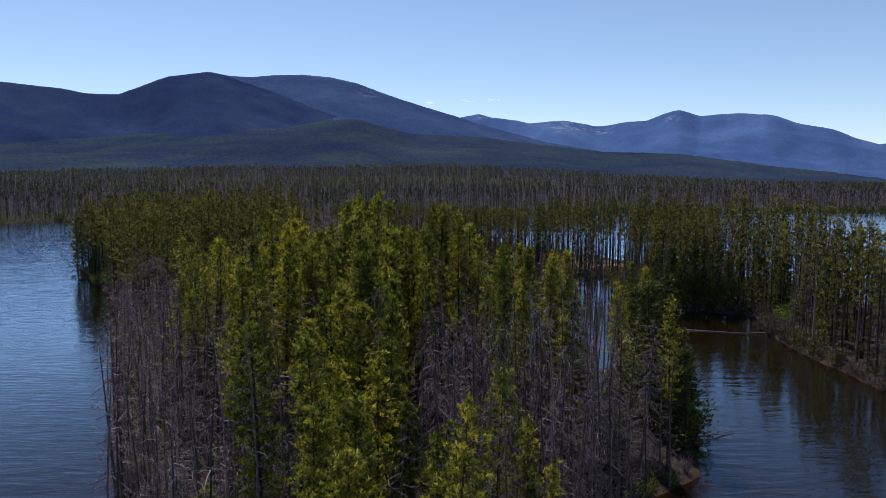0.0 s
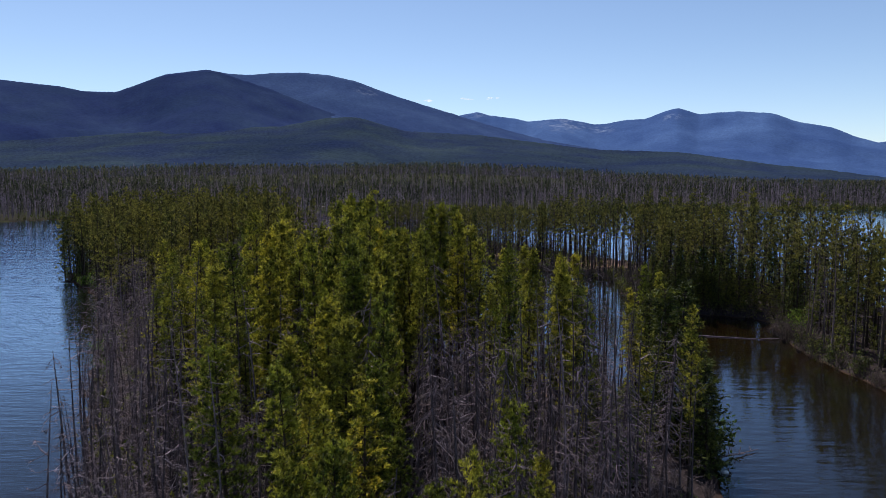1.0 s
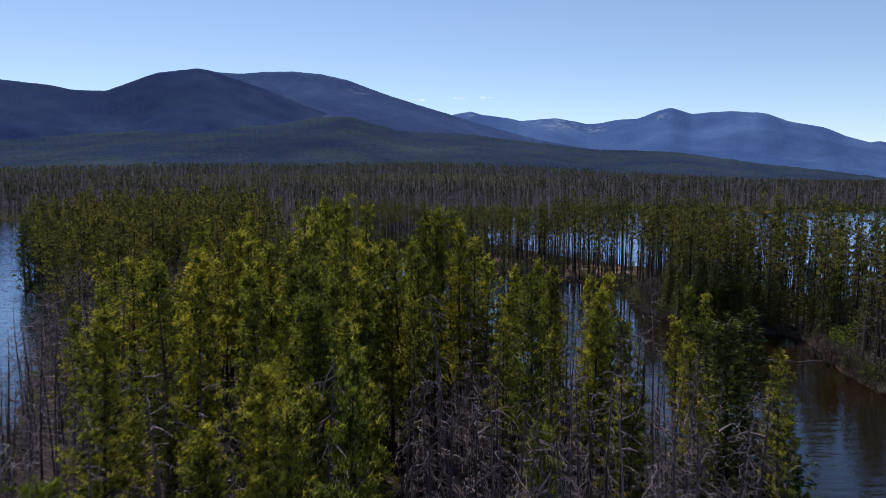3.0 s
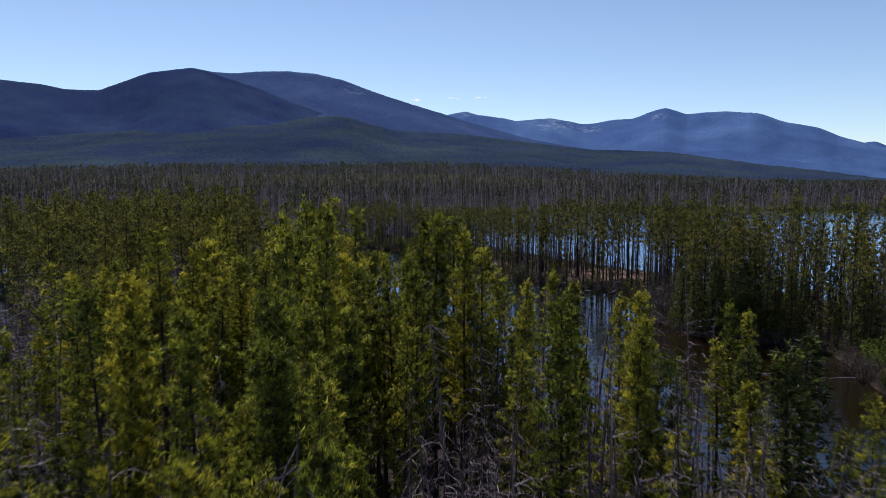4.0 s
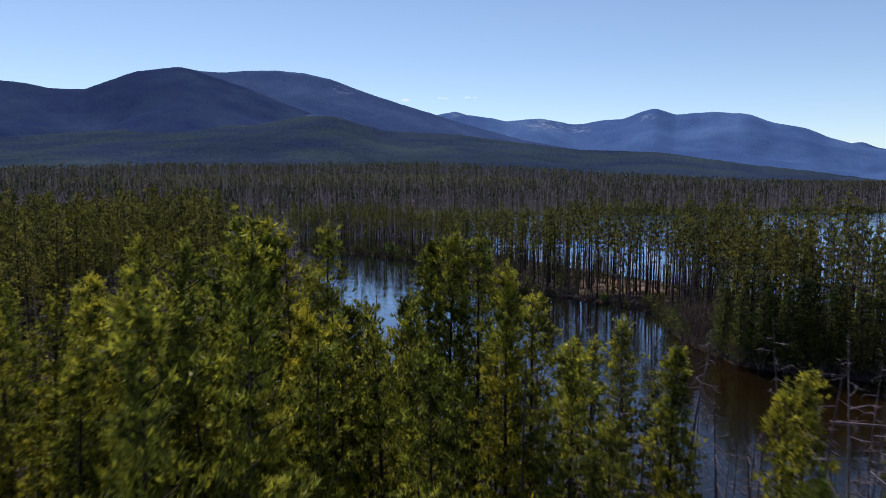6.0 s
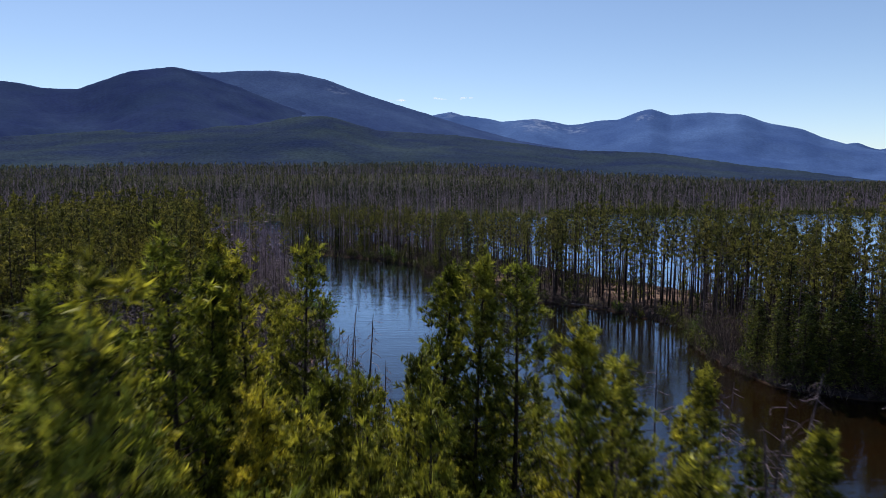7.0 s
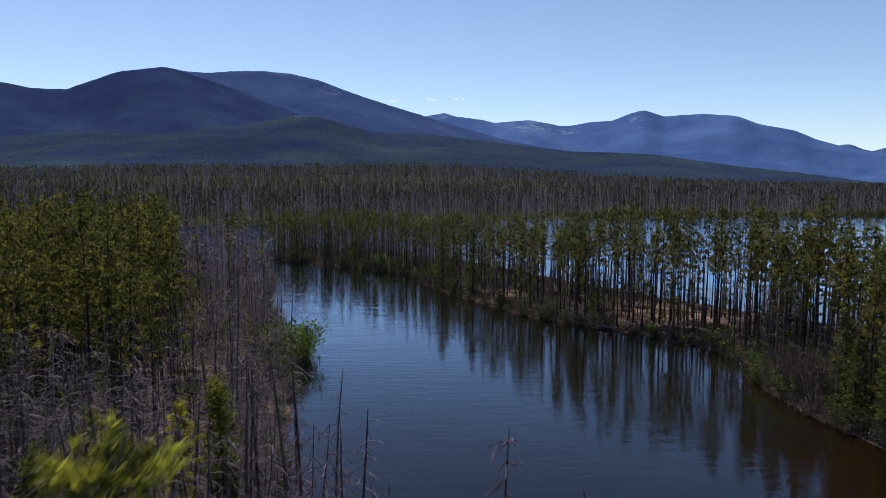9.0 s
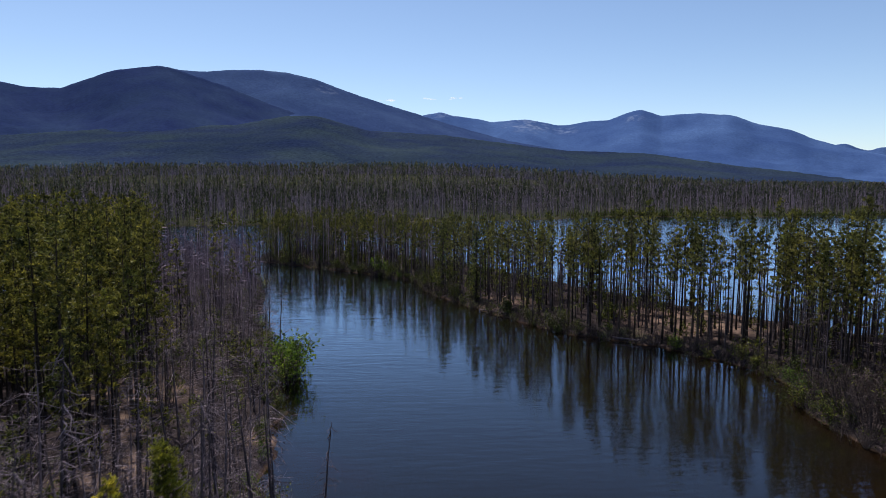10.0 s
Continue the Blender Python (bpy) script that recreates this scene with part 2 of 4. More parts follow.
# ---- mesh building ----
def solid(name, verts, tris, mat, parent=None, label="", smooth=False):
    """One mesh object from arrays of places and triangles."""
    verts, tris = np.asarray(verts, np.float32), np.asarray(tris, np.int32)
    me = bpy.data.meshes.new(name)
    me.vertices.add(len(verts))
    me.vertices.foreach_set("co", verts.ravel())
    me.loops.add(tris.size)
    me.loops.foreach_set("vertex_index", tris.ravel())
    me.polygons.add(len(tris))
    me.polygons.foreach_set("loop_start", np.arange(0, tris.size, 3, dtype=np.int32))
    if smooth:
        me.polygons.foreach_set("use_smooth", np.ones(len(tris), bool))
    me.update(calc_edges=True)
    me.materials.append(mat)
    ob = new(name, me)
    ob.parent = parent
    return tagged(ob, label)


def joined(pieces):
    verts, tris, n = [], [], 0
    for v, t in pieces:
        verts.append(v)
        tris.append(t + n)
        n += len(v)
    return np.concatenate(verts), np.concatenate(tris)


def tube(points, radii, sides=5):
    """A tapered, bent round bar along the points."""
    points, radii = np.asarray(points, float), np.asarray(radii, float)
    way = np.gradient(points, axis=0)
    way /= np.linalg.norm(way, axis=1, keepdims=True) + 1e-9
    ref = np.where(np.abs(way[:, 2:]) > 0.9, [[1.0, 0, 0]], [[0, 0, 1.0]])
    a = np.cross(way, ref)
    a /= np.linalg.norm(a, axis=1, keepdims=True) + 1e-9
    b = np.cross(way, a)
    turn = np.linspace(0, 2 * np.pi, sides, endpoint=False)
    ring = np.cos(turn)[None, :, None] * a[:, None] + np.sin(turn)[None, :, None] * b[:, None]
    verts = (points[:, None] + ring * radii[:, None, None]).reshape(-1, 3)
    i, j = np.meshgrid(np.arange(len(points) - 1), np.arange(sides), indexing="ij")
    p, q = i * sides + j, i * sides + (j + 1) % sides
    tris = np.concatenate([np.stack([p, q, q + sides], -1).reshape(-1, 3), np.stack([p, q + sides, p + sides], -1).reshape(-1, 3)])
    return verts, tris


def unit(v):
    return v / (np.linalg.norm(v, axis=-1, keepdims=True) + 1e-9)


def tufts(rng, origins, axes, length, width, blades, spread=0.75, run=0.6):
    """Brushes of needles: slim blades that fan out round a short twig at each origin."""
    n = len(origins)
    axes = unit(axes)
    o = np.repeat(origins, blades, 0)
    a = np.repeat(axes, blades, 0)
    size = np.repeat(rng.uniform(0.75, 1.25, n), blades)[:, None] * length
    base = o + a * size * run * rng.uniform(-0.3, 1.0, (n * blades, 1))
    way = unit(a + unit(rng.normal(size=(n * blades, 3))) * spread)
    side = unit(np.cross(way, rng.normal(size=(n * blades, 3))))
    long = size * rng.uniform(0.7, 1.1, (n * blades, 1))
    half = width * rng.uniform(0.7, 1.3, (n * blades, 1)) * 0.5
    verts = np.stack([base - side * half, base + side * half, base + way * long], 1).reshape(-1, 3)
    return verts, np.arange(n * blades * 3).reshape(-1, 3)


def bole(rng, h, r, bend=0.25, steps=8, sides=7):
    """The trunk's line and its mesh: tapered, a little bent, with a flared foot."""
    s = np.linspace(0, 1, steps)
    line = np.stack([bend * np.sin(s * 3 + rng.uniform(0, 6)) * s, bend * np.sin(s * 2.3 + rng.uniform(0, 6)) * s, s * h], -1)
    radii = r * (1 - 0.9 * s) * (1 + 0.5 * np.exp(-s * 14))
    line[0, 2] = -0.5
    return s, line, tube(line, radii, sides)


def pine(rng, h=15.0, start=0.38, spread=1.5, boughs=76, per=14, blades=6, length=0.24, width=0.05, dead_low=14, run=1.7, wood_every=1, fan=0.85):
    """A slim pine: bare lower bole with broken twigs, upswept boughs with brushes of needles at their ends."""
    s, line, trunk = bole(rng, h, 0.0095 * h * rng.uniform(0.8, 1.1))
    wood_parts, origins, axes = [], [], []
    up = np.array([0, 0, 1.0])
    for k in range(boughs):
        f = start + (0.985 - start) * ((k + rng.uniform(0, 1)) / boughs) ** 0.85
        d = (1 - f) / (1 - start)
        reach = spread * (0.14 + 0.86 * np.sin(min(1.0, d * 1.35) * np.pi * 0.56) ** 0.9) * rng.uniform(0.55, 1.15)
        az = k * 2.4 + rng.uniform(-0.5, 0.5)
        out = np.array([np.cos(az), np.sin(az), 0])
        foot = np.array([np.interp(f, s, line[:, c]) for c in range(3)])
        lift = rng.uniform(-0.1, 0.3) + 0.4 * (1 - d)
        u = np.linspace(0, 1, 3)[:, None]
        path = foot + out * reach * u + up * reach * (lift * u + 0.28 * u * u - 0.12 * d * u)
        if k % wood_every == 0:
            wood_parts.append(tube(path, np.linspace(0.035, 0.008, 3) * (0.5 + 0.5 * d), 3))
        n = max(3, int(per * (0.4 + 0.8 * d) + rng.uniform(0, 1)))
        knots = max(2, n // 3)
        w = np.repeat(1 - rng.uniform(0, 1, (knots, 1)) ** 1.2 * 0.75, -(-n // knots), 0)[:n]
        shift = np.repeat(rng.normal(size=(knots, 3)) * [0.2, 0.2, 0.12], -(-n // knots), 0)[:n] * (0.3 + reach * 0.5)
        p = foot + out * reach * w + up * reach * (lift * w + 0.28 * w * w - 0.12 * d * w)
        p = p + shift + rng.normal(size=(n, 3)) * [0.12, 0.12, 0.08]
        origins.append(p)
        axes.append(out * 0.5 + up * 0.85 + rng.normal(size=(n, 3)) * 0.35)
    origins.append(line[-1] + np.array([[0, 0, -0.1], [0, 0, 0.1], [0.05, 0, -0.35]]))
    axes.append(np.tile(up, (3, 1)) + rng.normal(size=(3, 3)) * 0.2)
    for k in range(dead_low):
        f = rng.uniform(0.12, start + 0.08)
        az, reach = rng.uniform(0, 6.28), rng.uniform(0.3, 1.1)
        foot = np.array([np.interp(f, s, line[:, c]) for c in range(3)])
        out = np.array([np.cos(az), np.sin(az), rng.uniform(-0.35, 0.15)])
        path = foot + out * reach * np.linspace(0, 1, 3)[:, None] + up * np.array([[0], [0.05], [-0.06]]) * reach
        wood_parts.append(tube(path, (0.018, 0.012, 0.004), 3))
    crown = tufts(rng, np.concatenate(origins), np.concatenate(axes), length, width, blades, fan, run)
    return trunk, joined(wood_parts), crown


def spruce(rng, h=11.0, spread=1.8, boughs=130, per=10, blades=8):
    """A dense conifer, clothed to the ground, with sagging boughs."""
    s, line, trunk = bole(rng, h, 0.014 * h, 0.1)
    wood_parts, origins, axes = [], [], []
    up = np.array([0, 0, 1.0])
    for k in range(boughs):
        f = 0.05 + 0.94 * (k + rng.uniform(0, 1)) / boughs
        d = 1 - f
        reach = spread * (0.1 + 0.95 * d**0.8) * rng.uniform(0.65, 1.15)
        az = k * 2.4 + rng.uniform(-0.5, 0.5)
        out = np.array([np.cos(az), np.sin(az), 0])
        foot = np.array([np.interp(f, s, line[:, c]) for c in range(3)])
        sag = -0.35 * d + 0.25 * (1 - d)
        u = np.linspace(0, 1, 3)[:, None]
        wood_parts.append(tube(foot + out * reach * u + up * reach * (sag * u + 0.15 * u * u), (0.03, 0.018, 0.006), 3))
        n = max(3, int(per * (0.4 + 0.8 * d)))
        w = 1 - rng.uniform(0, 1, (n, 1)) * 0.8
        origins.append(foot + out * reach * w + up * reach * (sag * w + 0.15 * w * w) + rng.normal(size=(n, 3)) * [0.18, 0.18, 0.1] * (0.3 + reach * 0.5))
        axes.append(out * 1.0 + up * rng.uniform(-0.3, 0.35) + rng.normal(size=(n, 3)) * 0.4)
    origins.append(line[-1:] + [[0, 0, 0.05]])
    axes.append(up[None])
    return trunk, joined(wood_parts), tufts(rng, np.concatenate(origins), np.concatenate(axes), 0.34, 0.08, blades, 0.8)


def snag(rng, h=11.0, boughs=38, reach=1.5, twigs=3, steps=5, droop=0.0, girth=0.0085):
    """A dead standing pine: grey bole and crooked bare boughs that droop and curl, with twigs."""
    s, line, trunk = bole(rng, h, girth * h, 0.35, 8, 6)
    parts = []
    up = np.array([0, 0, 1.0])
    for k in range(boughs):
        f = rng.uniform(0.14, 0.985)
        long = reach * (0.25 + 0.95 * np.sqrt(max(0.0, 1 - f)) * (0.6 + 0.4 * min(1.0, f * 3))) * rng.uniform(0.5, 1.2)
        az = rng.uniform(0, 6.283)
        out = np.array([np.cos(az), np.sin(az), 0])
        side = np.array([-np.sin(az), np.cos(az), 0])
        foot = np.array([np.interp(f, s, line[:, c]) for c in range(3)])
        u = np.linspace(0, 1, steps)[:, None]
        long *= 1.3 if k % 6 == 0 else 1.0
        rise, curl, sway = rng.uniform(-0.4, 0.35) - droop, rng.uniform(-0.45, 0.45), rng.normal() * 0.3
        path = foot + long * (out * u + up * (rise * u + curl * np.sin(u * 3.0) * u) + side * sway * np.sin(u * 3.14))
        thick = rng.uniform(0.007, 0.02) * (1.8 if k % 6 == 0 else 1.0)
        parts.append(tube(path, np.linspace(thick, 0.005, steps), 3))
        for _ in range(twigs):
            w = rng.uniform(0.3, 0.98)
            at = np.array([np.interp(w, u[:, 0], path[:, c]) for c in range(3)])
            way = unit(out * rng.uniform(0.1, 0.9) + side * rng.normal() * 0.9 + up * (rng.normal() * 0.6 - droop))
            tip = at + way * long * rng.uniform(0.15, 0.45)
            wide = unit(np.cross(way, rng.normal(size=3))) * 0.011
            parts.append((np.stack([at - wide, at + wide, tip]), np.array([[0, 1, 2]])))
    return trunk, joined(parts)


def bush(rng, h=1.8, stems=12, leaves=260, leaf=0.16):
    """A many-stemmed shrub: stems that lean outwards, leaves at their ends."""
    parts, at = [], []
    for k in range(stems):
        az, lean = rng.uniform(0, 6.283), rng.uniform(0.1, 0.75)
        tip = np.array([np.cos(az) * lean, np.sin(az) * lean, 1.0]) * h * rng.uniform(0.6, 1.05)
        foot = np.array([np.cos(az), np.sin(az), 0]) * 0.15 + [0, 0, -0.15]
        path = np.stack([foot, foot + (tip - foot) * 0.5 + rng.normal(size=3) * 0.08, tip])
        parts.append(tube(path, (0.025, 0.016, 0.005), 3))
        w = rng.uniform(0.3, 1.05, (max(1, leaves // stems), 1))
        at.append(foot + (tip - foot) * w + rng.normal(size=(len(w), 3)) * h * 0.12)
        for _ in range(4):
            q = foot + (tip - foot) * rng.uniform(0.3, 0.9)
            e = q + unit(rng.normal(size=3) + [0, 0, 0.6]) * h * rng.uniform(0.15, 0.35)
            parts.append(tube(np.stack([q, e]), (0.012, 0.004), 3))
    at = np.concatenate(at)
    return joined(parts), tufts(rng, at, rng.normal(size=at.shape) + [0, 0, 0.7], leaf, leaf * 0.5, 3, 0.9)


def part(name, mesh, mat, parent, label=""):
    return solid(name, mesh[0], mesh[1], mat, parent, label)


# ---- lie of the land ----
A_SHORE = [(-2, 14), (-10, 20), (-17, 32), (-23, 46.5), (-34, 69), (-45, 94), (-61, 126), (-83, 156), (-90, 182), (-80, 212), (-58, 232), (-38, 235), (-33, 221), (-27, 184), (-17.5, 157), (-16.5, 143), (-14.5, 128), (-12, 116), (-8, 104), (-3, 91), (4, 83), (11, 78), (20, 70), (23, 61), (20.5, 54), (18, 48), (13, 43), (7, 34), (3, 20)]
B_SHORE = [(66, -60), (60, 20), (51, 53), (46.5, 70.6), (46, 79.4), (45, 87.5), (49.4, 103), (50, 109), (47, 112), (41.6, 114.5), (36.4, 118), (35, 126), (34.3, 134), (37.5, 143), (37.3, 150), (31.8, 159), (19.4, 170), (10, 187), (1.5, 205), (-1, 222), (-19, 239), (-30, 249), (-43, 259), (-44, 276), (-24, 284), (-5, 270), (14, 244), (29.8, 214), (37.5, 200), (49, 180), (64, 158), (72, 130), (75, 105), (75, 66), (84, 0), (90, -60)]


def shore_distance(px, py, ring):
    """Distance from the ring's edge, positive inside it."""
    px, py = np.asarray(px, float), np.asarray(py, float)
    best, inside = np.full(px.shape, 1e9), np.zeros(px.shape, bool)
    for (x0, y0), (x1, y1) in zip(ring, ring[1:] + ring[:1]):
        dx, dy = x1 - x0, y1 - y0
        k = np.clip(((px - x0) * dx + (py - y0) * dy) / (dx * dx + dy * dy), 0, 1)
        best = np.minimum(best, np.hypot(px - x0 - k * dx, py - y0 - k * dy))
        if y0 != y1:
            inside ^= ((y0 > py) != (y1 > py)) & (px < dx * (py - y0) / dy + x0)
    return np.where(inside, best, -best)


def far_shore(x):
    return np.interp(x, [-620, -330, -222, -205, -150, -60, 34, 125, 220, 300, 620], [230, 300, 345, 368, 386, 404, 428, 470, 462, 472, 430]) + 3 * np.sin(x / 17.0) + 2 * np.sin(x / 6.1)


def wobble(x, y):
    return 1.1 * np.sin(x * 0.53 + y * 0.21) + 0.8 * np.sin(y * 0.61 - x * 0.37) + 0.5 * np.sin(x * 1.3 + y * 1.7)


def land(x, y):
    """Distance inside the nearest land; negative over the lake."""
    w = 0.6 * wobble(x, y)
    main = np.maximum.reduce([(y - far_shore(x)) * 0.9, np.abs(x) - 600, -250 - y])
    return np.maximum.reduce([shore_distance(x, y, A_SHORE) + w, shore_distance(x, y, B_SHORE) + 0.5 * w, main])


def smooth(a, b, v):
    s = np.clip((v - a) / (b - a), 0, 1)
    return s * s * (3 - 2 * s)


def height(x, y):
    d = land(x, y)
    soft = np.where(shore_distance(x, y, B_SHORE) > -2, 0.9, 5.0)
    up = 0.12 + 1.0 * (1 - np.exp(-np.maximum(d, 0) / soft)) + 0.14 * wobble(x * 0.7, y * 0.7) * smooth(0, 4, d)
    z = np.where(d > 0, up, np.maximum(-2.4, 0.42 * d - 0.02))
    rise = 27 * smooth(460, 1000, y) * np.exp(-(((x + 20) / 330) ** 2)) + 16 * smooth(420, 900, y) * smooth(-60, -420, x)
    return z + rise


def sheet(xs, ys, zs):
    nx, ny = len(xs), len(ys)
    gx, gy = np.meshgrid(xs, ys, indexing="ij")
    verts = np.stack([gx, gy, zs(gx, gy)], -1).reshape(-1, 3)
    i, j = np.meshgrid(np.arange(nx - 1), np.arange(ny - 1), indexing="ij")
    p = (i * ny + j).ravel()
    return verts, np.concatenate([np.stack([p, p + ny, p + ny + 1], -1), np.stack([p, p + ny + 1, p + 1], -1)])


ground_x = 62 * np.sinh(np.linspace(-5.05, 5.05, 280))
ground_y = 110 + 66 * np.sinh(np.linspace(-5.0, 4.98, 300))
tagged(solid("ground", *sheet(ground_x, ground_y, height), GROUND, smooth=True), "brown forest floor with sandy banks running under the lake", "ground", kind="structure")
tagged(solid("water", *sheet(np.linspace(-640, 640, 9), np.linspace(-300, 560, 9), lambda x, y: x * 0.0), WATER), "dark blue rippled lake water over a brown muddy bed", "lake", kind="structure")


# ---- mountains ----
def range_of_hills(name, crest, foot, reach, mat, label, foot_z, gully, power, seed, back=300, first=-46, last=46):
    """A range whose crest runs through (degrees from +y, height), seen from the lake; it falls towards the lake in spurs and gullies."""
    az = np.radians(np.arange(first, last + 0.01, 0.12))
    at, tall = np.array(crest, float).T
    top = np.interp(np.degrees(az), at, tall)
    kernel = np.hanning(9) / np.hanning(9).sum()
    top = np.convolve(np.pad(top, 4, mode="edge"), kernel, mode="valid")
    top = top + [2.0 * noise.noise((a * 90, seed, 0)) + 1.2 * noise.noise((a * 400, seed, 3)) for a in az]
    r = np.concatenate([np.linspace(foot, reach, 46), [reach + back * 0.3, reach + back]])
    ga, gr = np.meshgrid(az, r, indexing="ij")
    p = np.clip((gr - foot) / (reach - foot), 0, 1)
    z = foot_z + (top[:, None] - foot_z) * p**power
    x, y = gr * np.sin(ga), 60 + gr * np.cos(ga)
    rough = np.array([noise.hetero_terrain((a / 700, b / 700, seed), 1.0, 2.1, 4, 0.7) for a, b in zip(x.ravel(), y.ravel())]).reshape(x.shape)
    z = z - gully * np.abs(rough - 0.9) * np.sin(np.pi * p) ** 0.8
    z = np.where(gr > reach, top[:, None] - (gr - reach) * 0.6, z)
    verts = np.stack([x, y, z], -1).reshape(-1, 3)
    na, nr = x.shape
    i, j = np.meshgrid(np.arange(na - 1), np.arange(nr - 1), indexing="ij")
    q = (i * nr + j).ravel()
    tris = np.concatenate([np.stack([q, q + 1, q + nr + 1], -1), np.stack([q, q + nr + 1, q + nr], -1)])
    return tagged(solid(name, verts, tris, mat, smooth=True), label, "mountain", kind="structure")


FOOT_CREST = [(-46, 100), (-29.1, 145), (-20.1, 182), (-13.2, 196), (-9.7, 227), (-7.1, 231), (-3.0, 184), (3.1, 170), (8.5, 140), (13.0, 117), (19.6, 105), (25.8, 65), (29.6, 45), (35.5, 10), (46, -60)]
MAIN_CREST = [(-46, 470), (-36, 450), (-28.9, 425), (-27.3, 408), (-25.2, 412), (-23.7, 451), (-21.8, 503), (-18.7, 536), (-17.2, 521), (-15.5, 518), (-13.9, 531), (-11.3, 538), (-9.2, 529), (-7.0, 501), (-4.3, 441), (-1.6, 389), (1.1, 340), (3.9, 287), (8.5, 209), (13.1, 160), (19.7, 95), (24, 20), (27, -60), (46, -60)]
FAR_CREST = [(-46, 60), (-8, 230), (-3.4, 332), (1.1, 417), (3.0, 446), (3.9, 424), (6.2, 399), (7.1, 381), (9.0, 394), (9.9, 397), (11.2, 379), (12.6, 356), (13.5, 362), (14.8, 382), (16.4, 384), (17.9, 430), (18.9, 449), (20.4, 405), (21.7, 412), (23.3, 415), (25.7, 396), (27.3, 343), (29.6, 305), (31.1, 247), (33.2, 196), (35.6, 152), (46, 60)]
NEAR_CREST = [(-46, 400), (-36, 390), (-28.9, 367), (-27.4, 353), (-25.3, 356), (-23.8, 389), (-21.9, 433), (-18.8, 461), (-17.8, 456), (-16.4, 432), (-13.9, 393), (-11.0, 334), (-7.9, 278), (-5.3, 232), (-1.6, 180), (3.9, 110)]
DISTANT_CREST = [(28, 120), (31.8, 210), (32.5, 225), (33.2, 231), (33.7, 207), (34.6, 185), (35.1, 204), (35.5, 207), (38, 160)]
range_of_hills("backdrop_foothills", FOOT_CREST, 1050, 2400, FOOTHILL, "wooded foothills below the mountains, dark green toned blue with haze", 8, 20, 1.15, 3.7, last=35)
range_of_hills("backdrop_near_mountain", NEAR_CREST, 2000, 3000, BLUE_HILL, "wooded mountain with a rounded summit, coloured blue with haze", 30, 40, 0.95, 9.1, last=3.4)
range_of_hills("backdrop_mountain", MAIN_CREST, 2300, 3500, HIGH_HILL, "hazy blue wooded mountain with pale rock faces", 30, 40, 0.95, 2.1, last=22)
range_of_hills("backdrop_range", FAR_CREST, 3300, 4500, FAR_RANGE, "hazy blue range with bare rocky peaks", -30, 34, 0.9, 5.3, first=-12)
range_of_hills("backdrop_peaks", DISTANT_CREST, 4400, 4750, FAR_RANGE, "peaks far behind the range, coloured pale with haze", 20, 20, 0.9, 7.7, 60, 28, 38)


# ---- woods ----
rng = np.random.default_rng(7)


def scatter(count, x0, x1, y0, y1, gap, keep, taken):
    """Places in a box that keep() allows, none nearer than gap to another."""
    out, cell = [], 3.0
    tries = rng.uniform((x0, y0), (x1, y1), (count, 2))
    for (x, y), ok in zip(tries, keep(tries[:, 0], tries[:, 1])):
        if not ok:
            continue
        i, j = int(x // cell), int(y // cell)
        near = (q for a in (-1, 0, 1) for b in (-1, 0, 1) for q in taken.get((i + a, j + b), ()))
        if all((q[0] - x) ** 2 + (q[1] - y) ** 2 > gap * gap for q in near):
            taken.setdefault((i, j), []).append((x, y))
            out.append((x, y))
    return np.array(out).reshape(-1, 2)


def tree_kind(name, parts, label, category, group):
    """A model thing at the foot point; parts are (name, mesh, material)."""
    root = tagged(new(name), label, category, group, "thing")
    for n, mesh, mat in parts:
        tagged(part(n, mesh, mat, root), kind="stuff" if n != "trunk" else "")
    return root


def pine_kind(seed, label, **size):
    trunk, boughs, crown = pine(np.random.default_rng(seed), **size)
    return tree_kind("pine", (("trunk", trunk, BARK), ("branchwork", boughs, BARK), ("crown", crown, NEEDLES)), label, "pine tree", "pines on the shore")


def snag_kind(seed, label, mat, **size):
    trunk, boughs = snag(np.random.default_rng(seed), **size)
    return tree_kind("dead_pine", (("trunk", trunk, DEAD_BARK), ("branchwork", boughs, mat)), label, "dead tree", "dead pines on the shore")


def put_tree(model, x, y, tall, base, tilt, first):
    """The model, or a copy of it, grown to the given height at a place."""
    up = tall / base
    wide = up**0.6 * rng.uniform(0.88, 1.15)
    m = pose(x, y, float(height(x, y)) - 0.05, rng.normal() * tilt, rng.normal() * tilt, rng.uniform(0, 360)) @ Matrix.Diagonal((wide, wide, up, 1))
    ob = model if first else copy_thing(model, Matrix())
    ob.matrix_basis = m
    return ob


def stand(models, bases, spots, talls, tilt=1.5):
    """Copies of the models at the spots; the models themselves take the first spots."""
    for k, ((x, y), tall) in enumerate(zip(spots, talls)):
        j = k % len(models)
        put_tree(models[j], x, y, tall, bases[j], tilt, k < len(models))


